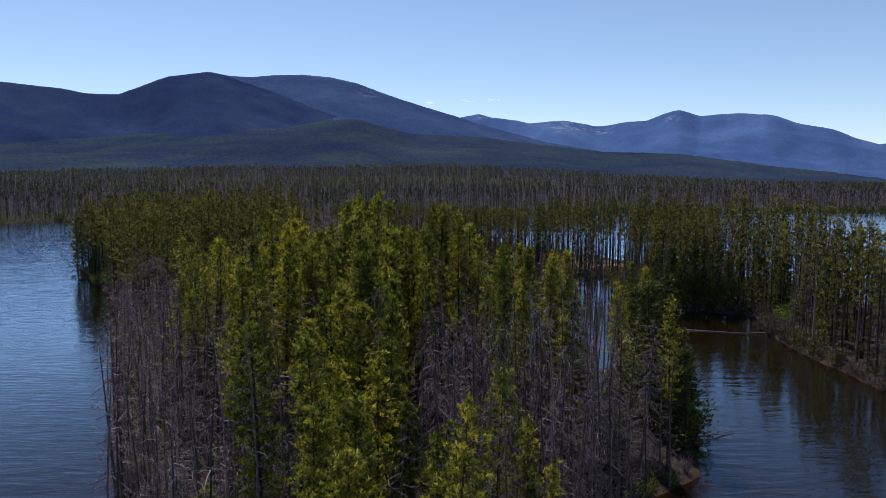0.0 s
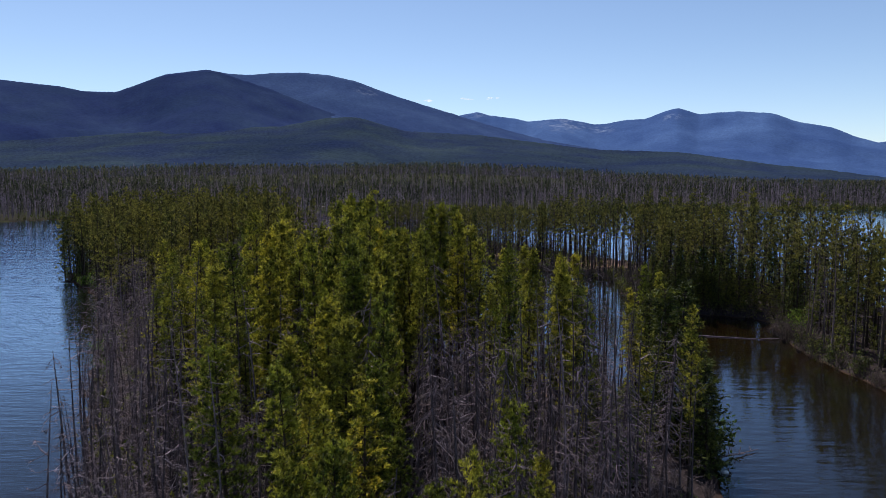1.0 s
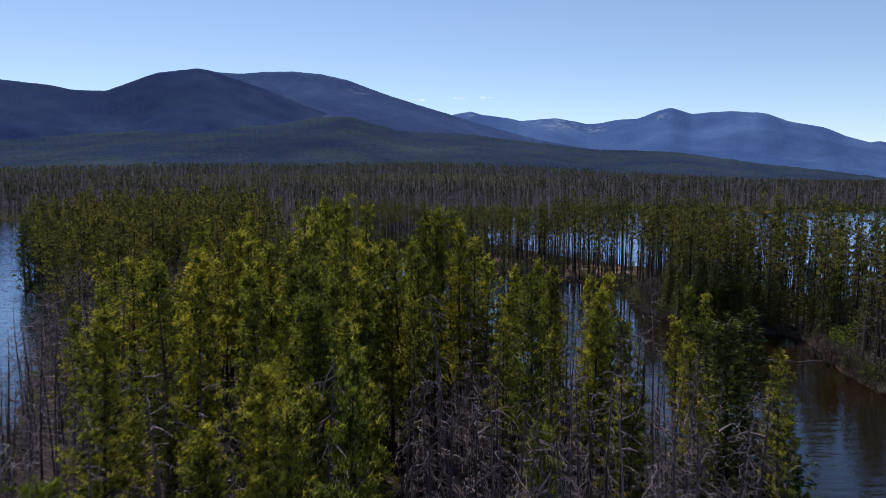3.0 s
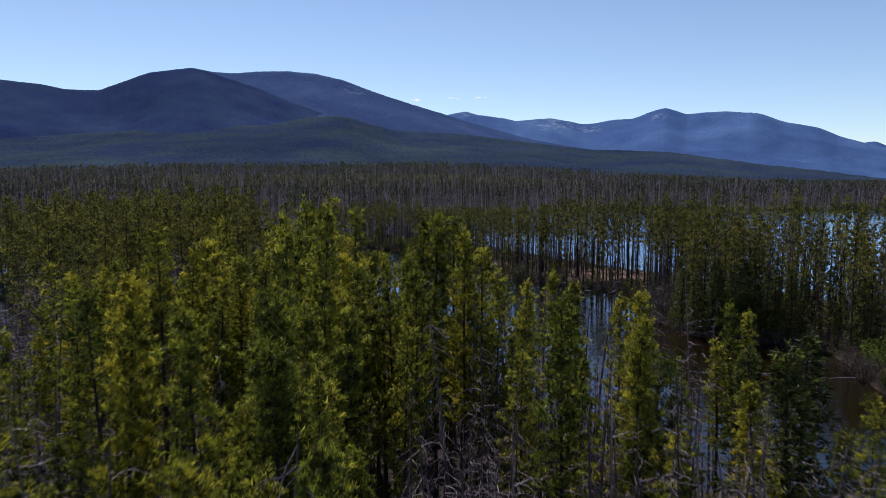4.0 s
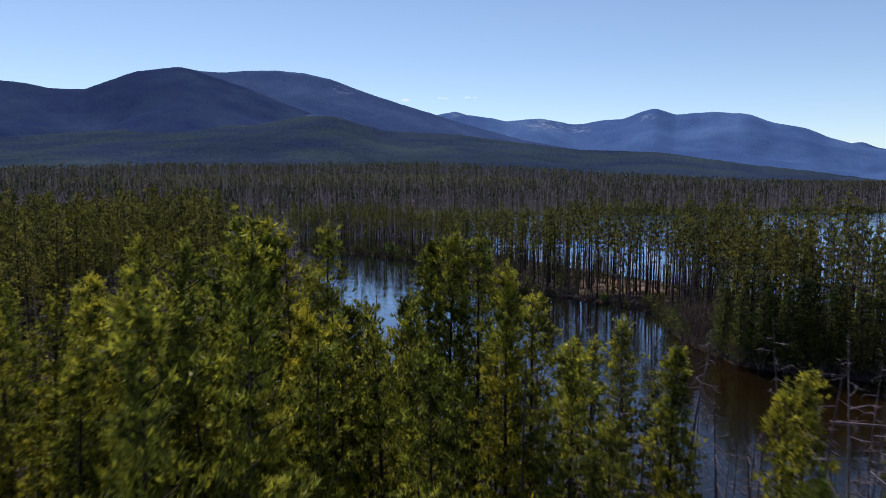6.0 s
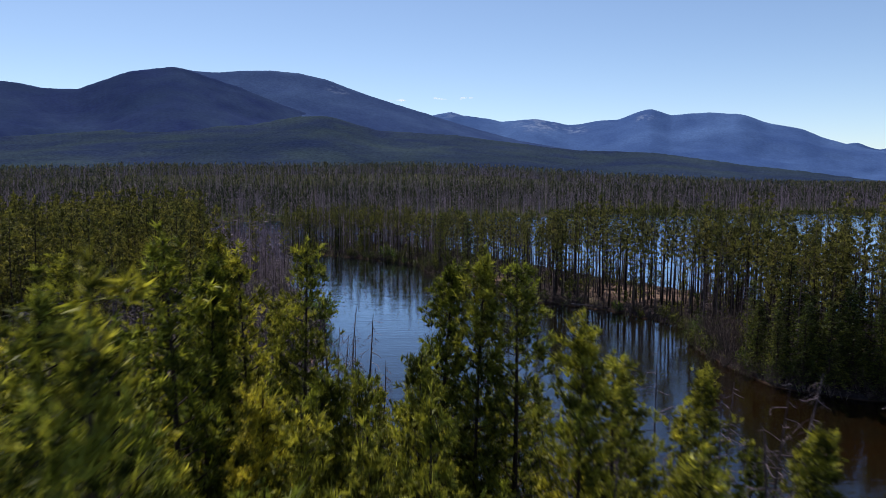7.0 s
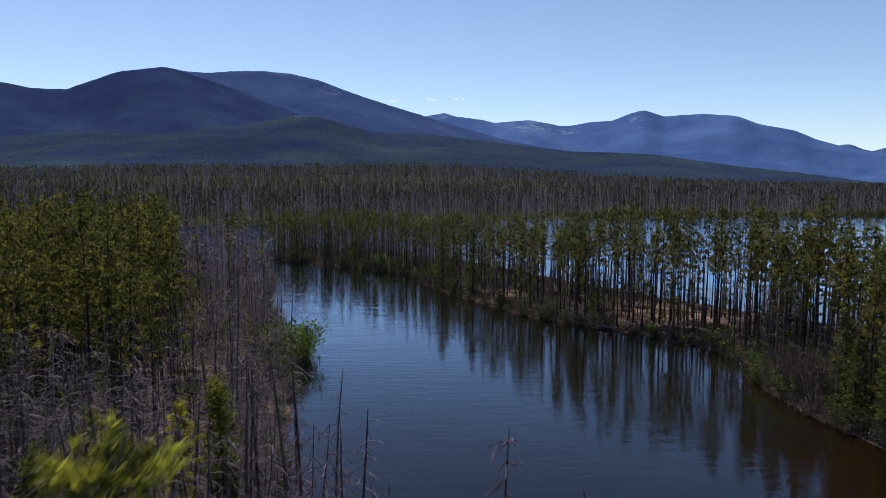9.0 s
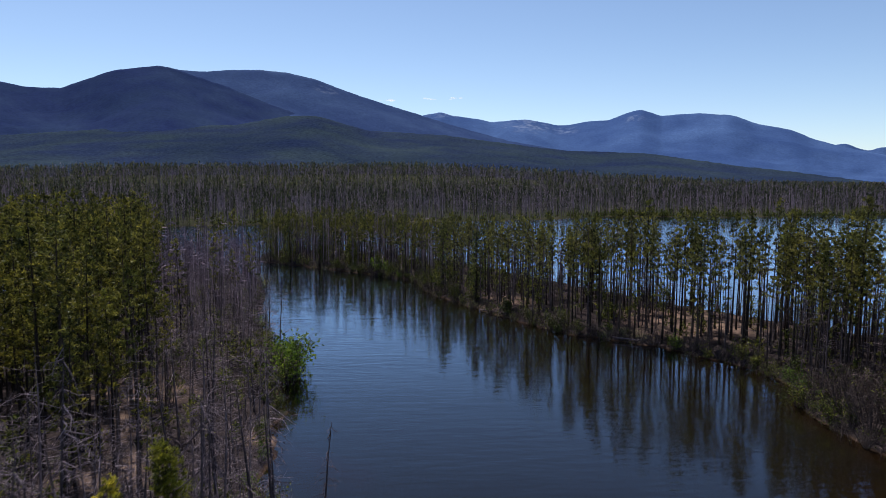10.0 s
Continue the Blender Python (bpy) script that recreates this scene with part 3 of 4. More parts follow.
def massed(name, kinds, spots, mats, label, category, low=0.8, high=1.15, grow=None):
    """One mesh of many trees; each kind is (wood mesh, leaf mesh or None)."""
    zs, wood_parts, leaf_parts = height(spots[:, 0], spots[:, 1]), [], []
    for (x, y), z in zip(spots, zs):
        a, s = rng.uniform(0, 6.283), rng.uniform(low, high) * (grow(x, y) if grow else 1.0)
        turn = np.array([[np.cos(a), -np.sin(a), 0], [np.sin(a), np.cos(a), 0], [0, 0, 1]]) * s
        for mesh, parts in zip(kinds[rng.integers(len(kinds))], (wood_parts, leaf_parts)):
            if mesh is not None:
                parts.append((mesh[0] @ turn.T + [x, y, z], mesh[1]))
    verts, tris = joined(wood_parts + leaf_parts)
    ob = solid(name, verts, tris, mats[0])
    if leaf_parts:
        ob.data.materials.append(mats[1])
        first = sum(len(t) for _, t in wood_parts)
        ob.data.polygons.foreach_set("material_index", (np.arange(len(tris)) >= first).astype(np.int32))
    return tagged(ob, label, category, kind="stuff")


def dead_share(x, y):
    """How much of the wood is dead, by place."""
    front = np.exp(-(((x + 16) / 8) ** 2) - ((y - 43) / 16) ** 2)
    front = np.maximum(front, smooth(-6, -9, x) * smooth(52, 44, y))
    east = smooth(-3, 2, x) * smooth(26, 40, y) * smooth(21, 17, x) * (1 + 0.3 * smooth(62, 54, y))
    west = smooth(8.5, 5.5, shore_distance(x, y, A_SHORE)) * smooth(-11, -14, x) * smooth(112, 96, y)
    front = np.maximum(front, west)
    # dead belt across the neck, then along the lagoon's shore; green behind it
    belt = smooth(80, 88, y) * smooth(122, 112, y) * smooth(-46, -34, x)
    lee = smooth(84, 96, y) * smooth(-9, -3, x + 0.34 * (y - 74))
    return np.clip(0.13 + 0.82 * front + 0.62 * east + 0.85 * np.maximum(belt, lee), 0, 0.96)


def tall_at(x, y):
    """Height of the living pines, by place."""
    core = np.exp(-(((x + 7) / 11) ** 2)) * smooth(30, 46, y) * smooth(84, 72, y)
    return 13.2 + 5.2 * core + 2.0 * smooth(100, 140, y)


def under_way(x, y):
    """True near the line that the camera flies along."""
    return (np.abs(x + 2.5) < 3.0) & (y < 80)


taken = {}
# pines that stand out, as (x, y, height)
TALL_PINES = [(-0.4, 68.6, 20.0), (0.8, 68.6, 19.7), (-1.6, 70.8, 19.5), (1.6, 62.2, 19.3), (-5.8, 70.5, 20.1), (-9.2, 73.3, 20.1), (-2.4, 64.4, 18.0), (-3.2, 63.4, 18.0), (-4.4, 63.9, 17.9), (8.1, 71.3, 15.7), (-6.6, 71.4, 18.2), (-8.7, 71.0, 16.6), (-11.0, 74.9, 18.1), (-16.5, 77.7, 19.1), (-8.2, 66.8, 20.1), (-5.6, 57.5, 18.9), (-15.0, 61.6, 19.5), (-14.9, 67.6, 18.3), (-5.5, 44.8, 18.8), (-14.0, 52.1, 17.8), (-10.9, 46.6, 19.0), (-5.5, 38.0, 16.5), (-8.7, 31.7, 15.6), (-7.3, 37.3, 14.4), (3.5, 42.5, 13.0), (2.3, 63.9, 18.2), (8.1, 52.8, 16.4), (9.1, 54.1, 15.5), (10.6, 52.9, 14.6), (-8.5, 58.1, 16.6), (-3.0, 46.2, 13.2), (4.2, 60.9, 14.6), (-5.4, 62.4, 18.0), (-12.6, 40.9, 17.6), (-5.9, 31.7, 13.5), (7.9, 64.3, 16.0), (14.6, 54.0, 13.2), (-17.0, 66.0, 18.5), (-12.4, 99.5, 12.5), (-14.4, 95.5, 10.5)]
STAND_OUT_SNAGS = [(-7.0, 101.0, 12.4), (-10.6, 97.0, 13.8), (-15.6, 110.0, 11.6), (-4.1, 38.5, 15.5), (-20.5, 41.7, 12.5), (1.5, 39.0, 14.2), (0.8, 52.0, 15.3), (-8.6, 100.0, 12.6), (-9.9, 105.5, 13.6), (-6.0, 97.5, 11.0), (-4.4, 93.0, 9.5), (13.0, 62.0, 11.0), (15.0, 66.5, 9.5), (15.0, 50.0, 11.5)]
# dense conifers clothed to the ground
SHORE_SPRUCES = [(19.5, 59.6, 13.2), (17.6, 57.4, 12.6), (20.3, 56.6, 9.5), (17.4, 61.6, 11.5), (19.6, 53.9, 8.5), (36.6, 119.0, 7.6), (38.6, 117.6, 8.4), (40.6, 116.4, 8.8), (42.6, 115.6, 7.8), (44.6, 114.6, 8.8), (36.2, 123.0, 8.0), (47.5, 113.2, 9.5), (52.0, 105.0, 8.5), (-81.0, 154.5, 13.5), (-79.5, 157.5, 14.5), (-76.5, 150.5, 12.0), (-74.0, 153.0, 15.0), (-70.0, 146.0, 13.0), (-78.0, 161.0, 14.0), (43.0, 117.0, 9.5), (46.0, 115.0, 8.0), (49.0, 113.5, 8.5), (40.0, 118.5, 8.5), (37.8, 121.0, 10.0), (51.5, 111.5, 9.0), (53.5, 107.5, 8.5), (45.0, 119.5, 9.5), (48.5, 118.5, 10.0), (41.0, 122.5, 9.0), (38.0, 127.0, 9.0), (54.5, 113.0, 10.0), (58.0, 109.0, 10.0), (9.0, 193.0, 12.0), (4.0, 205.0, 13.0), (-16.0, 241.0, 9.0), (-24.0, 248.0, 11.0), (-33.0, 254.0, 12.0), (52.0, 98.0, 9.0), (49.5, 88.0, 11.0), (51.0, 76.0, 10.0), (53.5, 66.0, 12.0), (56.0, 82.0, 13.0), (-14.0, 68.5, 8.0), (-20.0, 58.0, 7.0), (9.0, 47.0, 6.0), (9.0, 52.5, 5.0), (11.0, 55.5, 6.0), (12.6, 58.5, 7.0), (7.2, 57.0, 4.5), (13.2, 52.5, 6.5)]
for x, y, tall in TALL_PINES + STAND_OUT_SNAGS + SHORE_SPRUCES:
    taken.setdefault((int(x // 3), int(y // 3)), []).append((x, y))
# wood on the near peninsula
on_a = scatter(14000, -92, 24, 15, 236, 1.55, lambda x, y: (shore_distance(x, y, A_SHORE) + 0.6 * wobble(x, y) > 0.6) & (np.hypot(x - 18.6, y - 57.0) > 6.5), taken)
dead = rng.uniform(0, 1, len(on_a)) < dead_share(on_a[:, 0], on_a[:, 1])
kept = ~dead | (rng.uniform(0, 1, len(on_a)) < np.where((on_a[:, 1] > 120) & (on_a[:, 1] < 150), 0.6, 0.95))
on_a, dead = on_a[kept], dead[kept]
far_a = (on_a[:, 1] > 104) | (on_a[:, 0] < -31)
on_b = scatter(22000, -46, 92, -20, 286, 1.25, lambda x, y: (shore_distance(x, y, B_SHORE) + 0.5 * wobble(x, y) > 1.0) & (x < 0.75 * y + 14) & (np.hypot(x - 41, y - 171) > 5) & (np.hypot(x - 37, y - 131) > 4.5), taken)
dead_b = rng.uniform(0, 1, len(on_b)) < np.where(on_b[:, 1] < 150, 0.68, 0.55)

PINE_SIZES = ((1, 15.5, 0.42, 0.95), (2, 14.5, 0.5, 0.82), (3, 16.5, 0.42, 1.0), (4, 13.0, 0.34, 0.95), (5, 15.0, 0.56, 0.85), (6, 12.0, 0.26, 1.0), (7, 16.0, 0.48, 0.88))
PINES = [pine_kind(s, "slim living pine with a bare lower bole and yellow-green needles", h=h, start=st, spread=sp, boughs=66, per=15, blades=14, length=0.19, width=0.045, run=0.5, fan=1.0) for s, h, st, sp in PINE_SIZES]
HERO_SIZES = ((8, 18.0, 0.38, 1.15), (9, 19.0, 0.34, 1.8), (10, 17.0, 0.42, 1.0))
HEROES = [pine_kind(s, "tall living pine standing above the rest, with dense yellow-green needles", h=h, start=st, spread=sp, boughs=92, per=24, blades=17, length=0.2, width=0.036, run=0.6, fan=0.9) for s, h, st, sp in HERO_SIZES]
SNAG_SIZES = ((11, 11.5, 70, 1.0), (12, 9.5, 74, 1.25), (13, 12.0, 80, 1.05), (14, 8.0, 66, 1.4), (15, 10.5, 76, 1.15))
SNAGS = [snag_kind(s, "grey dead standing pine with bare crooked boughs", DEADWOOD, h=h, boughs=n, reach=r, steps=4, twigs=5, droop=0.6 if r < 1.5 else 0.1, girth=0.0125 if r < 1.5 else 0.0085) for s, h, n, r in SNAG_SIZES]
SPRUCE_SIZES = ((16, 12.0, 2.5), (17, 10.0, 2.3), (18, 13.0, 2.2))
SPRUCES = []
for seed, h, sp in SPRUCE_SIZES:
    trunk, boughs, crown = spruce(np.random.default_rng(seed), h, sp)
    SPRUCES.append(tree_kind("spruce", (("trunk", trunk, BARK), ("branchwork", boughs, BARK), ("crown", crown, SPRUCE_NEEDLES)), "dense dark green spruce clothed to the ground near the water", "spruce tree", "spruces along the shores"))

live = on_a[~dead & ~far_a]
tall = tall_at(live[:, 0], live[:, 1]) * rng.uniform(0.78, 1.1, len(live))
tall = np.where(under_way(live[:, 0], live[:, 1]), np.minimum(tall, 16.5), tall)
tall = np.where((live[:, 1] > 68) & (live[:, 0] > -9), np.minimum(tall, 12.0), tall)
tall = np.where((live[:, 1] < 56) & (live[:, 0] < -8), tall * 0.62, tall)
stand(HEROES, [v[1] for v in HERO_SIZES], np.array([v[:2] for v in TALL_PINES]), np.array([v[2] - 0.2 - float(height(v[0], v[1])) for v in TALL_PINES]))
stand(PINES, [v[1] for v in PINE_SIZES], live, tall)
gone = on_a[dead & ~far_a]
stand(SNAGS, [v[1] for v in SNAG_SIZES], np.concatenate([[v[:2] for v in STAND_OUT_SNAGS], gone]), np.concatenate([[v[2] for v in STAND_OUT_SNAGS], np.where((gone[:, 0] > -1) | (gone[:, 1] > 80), rng.uniform(8.0, 14.5, len(gone)), rng.uniform(5.5, 12.5, len(gone)))]), 2.0)
stand(SPRUCES, [v[1] for v in SPRUCE_SIZES], np.array([v[:2] for v in SHORE_SPRUCES]), np.array([v[2] for v in SHORE_SPRUCES]))


def light_pine(seed, **size):
    trunk, boughs, crown = pine(np.random.default_rng(seed), **size)
    return joined([trunk, boughs]), crown


MID_PINES = [light_pine(s, h=h, start=st, spread=sp, boughs=32, per=11, blades=9, length=0.26, width=0.085, dead_low=8, run=0.6, wood_every=3, fan=0.9) for s, h, st, sp in ((21, 14.5, 0.44, 1.05), (22, 13.5, 0.5, 1.0), (23, 15.5, 0.52, 1.1), (24, 12.5, 0.34, 1.15))]
THIN_PINES = [light_pine(s, h=h, start=st, spread=sp, boughs=28, per=10, blades=7, length=0.28, width=0.11, dead_low=4, run=0.6, wood_every=4, fan=0.9) for s, h, st, sp in ((25, 14.5, 0.45, 1.15), (26, 13.5, 0.52, 1.1), (27, 15.5, 0.55, 1.2), (28, 12.0, 0.3, 1.2))]
MID_SNAGS = [tuple(snag(np.random.default_rng(s), h=h, boughs=34, twigs=4, reach=2.4, steps=4)) for s, h in ((31, 11.0), (32, 9.0), (33, 12.5), (34, 8.0))]
BANK_SNAGS = [tuple(snag(np.random.default_rng(s), h=h, boughs=24, twigs=2, reach=1.4, steps=3, girth=0.0075)) for s, h in ((35, 12.5), (36, 11.0), (37, 13.5), (38, 10.0))]
massed("pine_wood", THIN_PINES, on_a[~dead & far_a], (BARK, BANK_NEEDLES), "pine wood of the peninsula's far end", "woods", 0.72, 1.25)
massed("dead_wood", MID_SNAGS, on_a[dead & far_a], (DEAD_BARK, DEADWOOD), "grey dead pines of the peninsula's far end", "dead woods", 0.6, 1.1)
near_b = on_b[:, 1] < 150
# close-set young pines behind the bank, low in the crown
CLOSE_PINES = [light_pine(s, h=h, start=st, spread=sp, boughs=20, per=6, blades=5, length=0.36, width=0.15, dead_low=3, run=0.7, wood_every=4, fan=0.9) for s, h, st, sp in ((91, 13.0, 0.2, 1.2), (92, 14.0, 0.3, 1.1), (93, 11.5, 0.12, 1.25))]
close_set = scatter(650, 38, 84, 55, 160, 1.6, lambda x, y: (shore_distance(x, y, B_SHORE) > 7.0) & (np.hypot(x - 37, y - 131) > 6), {})


def spit_growth(x, y):
    """The trees get shorter towards the far end of the spit."""
    return np.interp(y, [100, 135, 165, 195, 235], [1.0, 1.08, 1.06, 0.86, 0.78])


massed("bank_pine_wood", MID_PINES, on_b[~dead_b & near_b], (BARK, BANK_NEEDLES), "tall slim pines along the narrow spit", "woods", 0.9, 1.14, spit_growth)
massed("spit_pine_wood", THIN_PINES, on_b[~dead_b & ~near_b], (BARK, BANK_NEEDLES), "slim pines with bare boles on the sandy end of the spit", "woods", 0.88, 1.12, spit_growth)
massed("close_pine_wood", CLOSE_PINES, close_set, (BARK, BANK_NEEDLES), "close-set dark green pines in the thick of the spit", "woods", 0.75, 1.1, lambda x, y: 1.0)
massed("bank_dead_wood", BANK_SNAGS, on_b[dead_b], (DEAD_BARK, DEADWOOD), "grey dead pines along the narrow spit", "dead woods", 0.75, 1.2, spit_growth)


# thickets of thin dead pines
thicket = np.concatenate([
    scatter(420, 1, 20, 36, 84, 1.1, lambda x, y: (shore_distance(x, y, A_SHORE) > 0.5) & (np.hypot(x - 18.6, y - 57.0) > 6.5), {}),
    scatter(320, -27, -7, 22, 64, 1.1, lambda x, y: shore_distance(x, y, A_SHORE) > 0.4, {}),
])
THIN_SNAGS = [tuple(snag(np.random.default_rng(s), h=h, boughs=36, twigs=4, reach=0.95, steps=4, droop=d, girth=0.0075)) for s, h, d in ((95, 11.0, 0.2), (96, 12.0, 0.0), (97, 9.0, 0.4))]
massed("dead_thicket", THIN_SNAGS, thicket, (DEAD_BARK, DEADWOOD), "thicket of thin grey dead pines", "dead woods", 0.7, 1.3)


# ---- undergrowth ----
def bush_kind(seed, label, leaves, h=1.8, count=260, wood_mat=TWIGWOOD, leaf=0.16, stems=12):
    stalks, foliage_mesh = bush(np.random.default_rng(seed), h, stems, count, leaf)
    parts = [("stem", stalks, wood_mat)]
    if leaves:
        parts.append(("foliage", foliage_mesh, leaves))
    root = tagged(new("bush"), label, "bush", "bushes along the shores", "thing")
    for n, mesh, mat in parts:
        tagged(part(n, mesh, mat, root), kind="stuff")
    return root


def along(ring, first, last, step, inset):
    """Places along part of a shore, set a little inland."""
    out, left = [], 0.0
    for (x0, y0), (x1, y1) in zip(ring[first:last], ring[first + 1 : last + 1]):
        dx, dy = x1 - x0, y1 - y0
        long = math.hypot(dx, dy)
        while left < long:
            x, y = x0 + dx * left / long, y0 + dy * left / long
            gx, gy = float(land(x + 0.5, y) - land(x - 0.5, y)), float(land(x, y + 0.5) - land(x, y - 0.5))
            size = math.hypot(gx, gy) + 1e-6
            off = inset - float(land(x, y))
            out.append((x + gx / size * off + rng.normal() * 0.25, y + gy / size * off + rng.normal() * 0.25))
            left += step * rng.uniform(0.6, 1.4)
        left -= long
    return out


GREEN_BUSH = [bush_kind(s, "leafy green willow bush at the water's edge", WILLOW_LEAVES, h, n) for s, h, n in ((71, 2.0, 300), (72, 1.5, 240))]
DARK_BUSH = [bush_kind(s, "low dark green bush on the bank", SPRUCE_NEEDLES, h, n) for s, h, n in ((73, 1.8, 320), (74, 1.3, 260))]
BARE_BUSH = [bush_kind(s, "brown leafless brush on the bank", None, h, 30, stems=22) for s, h in ((75, 2.0), (76, 1.5))]


used = set()


def put_bushes(models, spots, low, high):
    for k, (x, y) in enumerate(spots):
        j, s = k % len(models), rng.uniform(low, high)
        ob = models[j] if models[j].name not in used else copy_thing(models[j], Matrix())
        used.add(models[j].name)
        ob.matrix_basis = pose(x, y, max(-0.1, float(height(x, y))) - 0.05, 0, 0, rng.uniform(0, 360)) @ Matrix.Diagonal((s * rng.uniform(0.9, 1.3), s * rng.uniform(0.9, 1.3), s, 1))


bank = along(B_SHORE, 3, 22, 2.8, 0.15) + along(B_SHORE, 3, 22, 5.0, 1.5)
pick = rng.uniform(0, 1, len(bank))
put_bushes(DARK_BUSH, [p for p, v in zip(bank, pick) if v < 0.4], 0.7, 1.4)
put_bushes(GREEN_BUSH, [p for p, v in zip(bank, pick) if 0.4 <= v < 0.5], 0.6, 1.2)
put_bushes(BARE_BUSH, [p for p, v in zip(bank, pick) if v >= 0.5], 0.7, 1.3)
put_bushes(BARE_BUSH, [(37, 138),  (47, 100), (46.5, 96), (47.5, 93), (46.3, 90), (0.5, 219), (2, 217), (0, 222), (14, 50), (15, 48.5), (-22, 47), (-25, 52)], 1.3, 1.9)
put_bushes(BARE_BUSH, [(35.4, 127.5), (36, 130), (36.3, 132.4), (35.6, 134.8), (37.4, 128.2), (38.2, 131), (38, 133.6), (37.2, 136), (39.6, 129.4), (39.8, 134.4)], 1.9, 2.5)
put_bushes(GREEN_BUSH, [(-16.2, 150), (-16.8, 153), (-15.8, 147), (-17, 156)], 2.1, 2.7)
put_bushes(GREEN_BUSH, [(10.8, 50.8), (12.2, 51.2)], 2.0, 2.4)
put_bushes(GREEN_BUSH, [(11, 52), (12.5, 50.5), (10, 49.5), (21.5, 58), (22.5, 63), (-7, 229), (-9.5, 231.5), (49.5, 98.5), (50.5, 101), (-62, 131), (-66, 136), (-72, 143), (-58, 126)], 1.2, 1.9)
shore_a = along(A_SHORE, 1, 7, 3.6, 1.2) + along(A_SHORE, 12, 28, 3.2, 1.0)
pick = rng.uniform(0, 1, len(shore_a))
put_bushes(DARK_BUSH, [p for p, v in zip(shore_a, pick) if v < 0.35], 0.6, 1.2)
put_bushes(BARE_BUSH, [p for p, v in zip(shore_a, pick) if 0.35 <= v < 0.75], 0.6, 1.3)
put_bushes(GREEN_BUSH, [p for p, v in zip(shore_a, pick) if v >= 0.75], 0.5, 1.0)
# saplings and brush under the trees
floor_a = scatter(1900, -60, 23, 16, 200, 1.3, lambda x, y: shore_distance(x, y, A_SHORE) > 1.5, {})
floor_b = scatter(1800, -44, 80, 30, 280, 1.4, lambda x, y: (shore_distance(x, y, B_SHORE) > 1.5) & (np.hypot(x - 39, y - 171) > 6), {})
SAPLINGS = [(tube([(0, 0, -0.2), (0, 0, h)], (0.05, 0.01), 3), light_pine(s, h=h, start=0.08, spread=0.9, boughs=14, per=4, blades=4, length=0.4, width=0.13, dead_low=0)[1]) for s, h in ((81, 2.6), (82, 3.6), (83, 1.8))]
BRUSH = [(bush(np.random.default_rng(s), 1.6, 7, 20)[0], None) for s in (84, 85)]
EDGE_BRUSH = [bush(np.random.default_rng(s), h, 6, n, 0.2) for s, h, n in ((86, 1.7, 24), (87, 1.2, 16), (88, 2.2, 8), (89, 1.8, 4))]
edge = np.array(along(B_SHORE, 3, 22, 0.95, -0.15) + along(B_SHORE, 3, 22, 1.3, 0.7))
massed("bank_undergrowth", EDGE_BRUSH, edge, (TWIGWOOD, SPRUCE_NEEDLES), "dark brush hanging over the water along the spit", "undergrowth", 0.6, 1.2)
half = rng.uniform(0, 1, len(floor_a)) < 0.5
massed("sapling_undergrowth", SAPLINGS, np.concatenate([floor_a[half], floor_b]), (BARK, SPRUCE_NEEDLES), "dark young conifers under the trees", "undergrowth", 0.6, 1.3)
massed("brush_undergrowth", BRUSH, np.concatenate([floor_a[~half], scatter(300, -45, -12, 84, 190, 1.4, lambda x, y: shore_distance(x, y, A_SHORE) > 1.0, {})]), (TWIGWOOD,), "tangled brown brush under the trees", "undergrowth", 0.6, 1.4)


# ---- far woods ----
def far_tree(seed, h, spread, clumps, start, size=0.8):
    r = np.random.default_rng(seed)
    trunk = tube([(0, 0, -0.5), (0, 0, h * 0.97)], (0.13, 0.03), 3)
    f = start + (1 - start) * r.uniform(0, 1, clumps) ** 1.1
    a, reach = r.uniform(0, 6.283, clumps), spread * (0.1 + 0.9 * (1 - f) / (1 - start)) * r.uniform(0.3, 1, clumps)
    o = np.stack([np.cos(a) * reach, np.sin(a) * reach, f * h - 0.5], -1)
    return trunk, tufts(r, o, np.stack([0.35 * np.cos(a), 0.35 * np.sin(a), 1.0 + 0 * a], -1), size * 1.5, size * 0.6, 1, 0.25, 0.2)


def far_snag(seed, h):
    r = np.random.default_rng(seed)
    trunk = tube([(0, 0, -0.5), (r.normal() * 0.2, r.normal() * 0.2, h)], (0.12, 0.03), 3)
    o = np.stack([np.zeros(10), np.zeros(10), r.uniform(0.25, 0.97, 10) * h], -1)
    return trunk, tufts(r, o, r.normal(size=(10, 3)) * [1, 1, 0.5], 1.5, 0.18, 1, 0.1, 0.0)


def on_main(x, y):
    return (y > far_shore(x) + 3) & (np.abs(x) < 0.72 * (y + 10) + 30)


FAR_LIVE = [far_tree(s, h, sp, n, st) for s, h, sp, n, st in ((41, 12, 1.1, 34, 0.2), (42, 14, 1.0, 34, 0.3), (43, 10, 1.2, 30, 0.08), (44, 15, 1.0, 32, 0.4))]
FAR_DEAD = [far_snag(s, h) for s, h in ((51, 11), (52, 13), (53, 9))]
tips = np.concatenate([
    scatter(1500, -84, -27, 175, 236, 1.3, lambda x, y: shore_distance(x, y, A_SHORE) > 0.8, {}),
    scatter(700, -46, 6, 215, 284, 1.4, lambda x, y: shore_distance(x, y, B_SHORE) > 1.5, {}),
])
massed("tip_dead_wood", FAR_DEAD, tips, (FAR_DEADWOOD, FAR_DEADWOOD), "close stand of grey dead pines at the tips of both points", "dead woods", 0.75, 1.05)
shore_spots = scatter(42000, -460, 460, 280, 640, 2.3, on_main, {})
is_dead = rng.uniform(0, 1, len(shore_spots)) < 0.74
massed("far_shore_wood", FAR_LIVE, shore_spots[~is_dead], (BARK, FAR_NEEDLES), "dark conifer wood on the far shore", "woods")
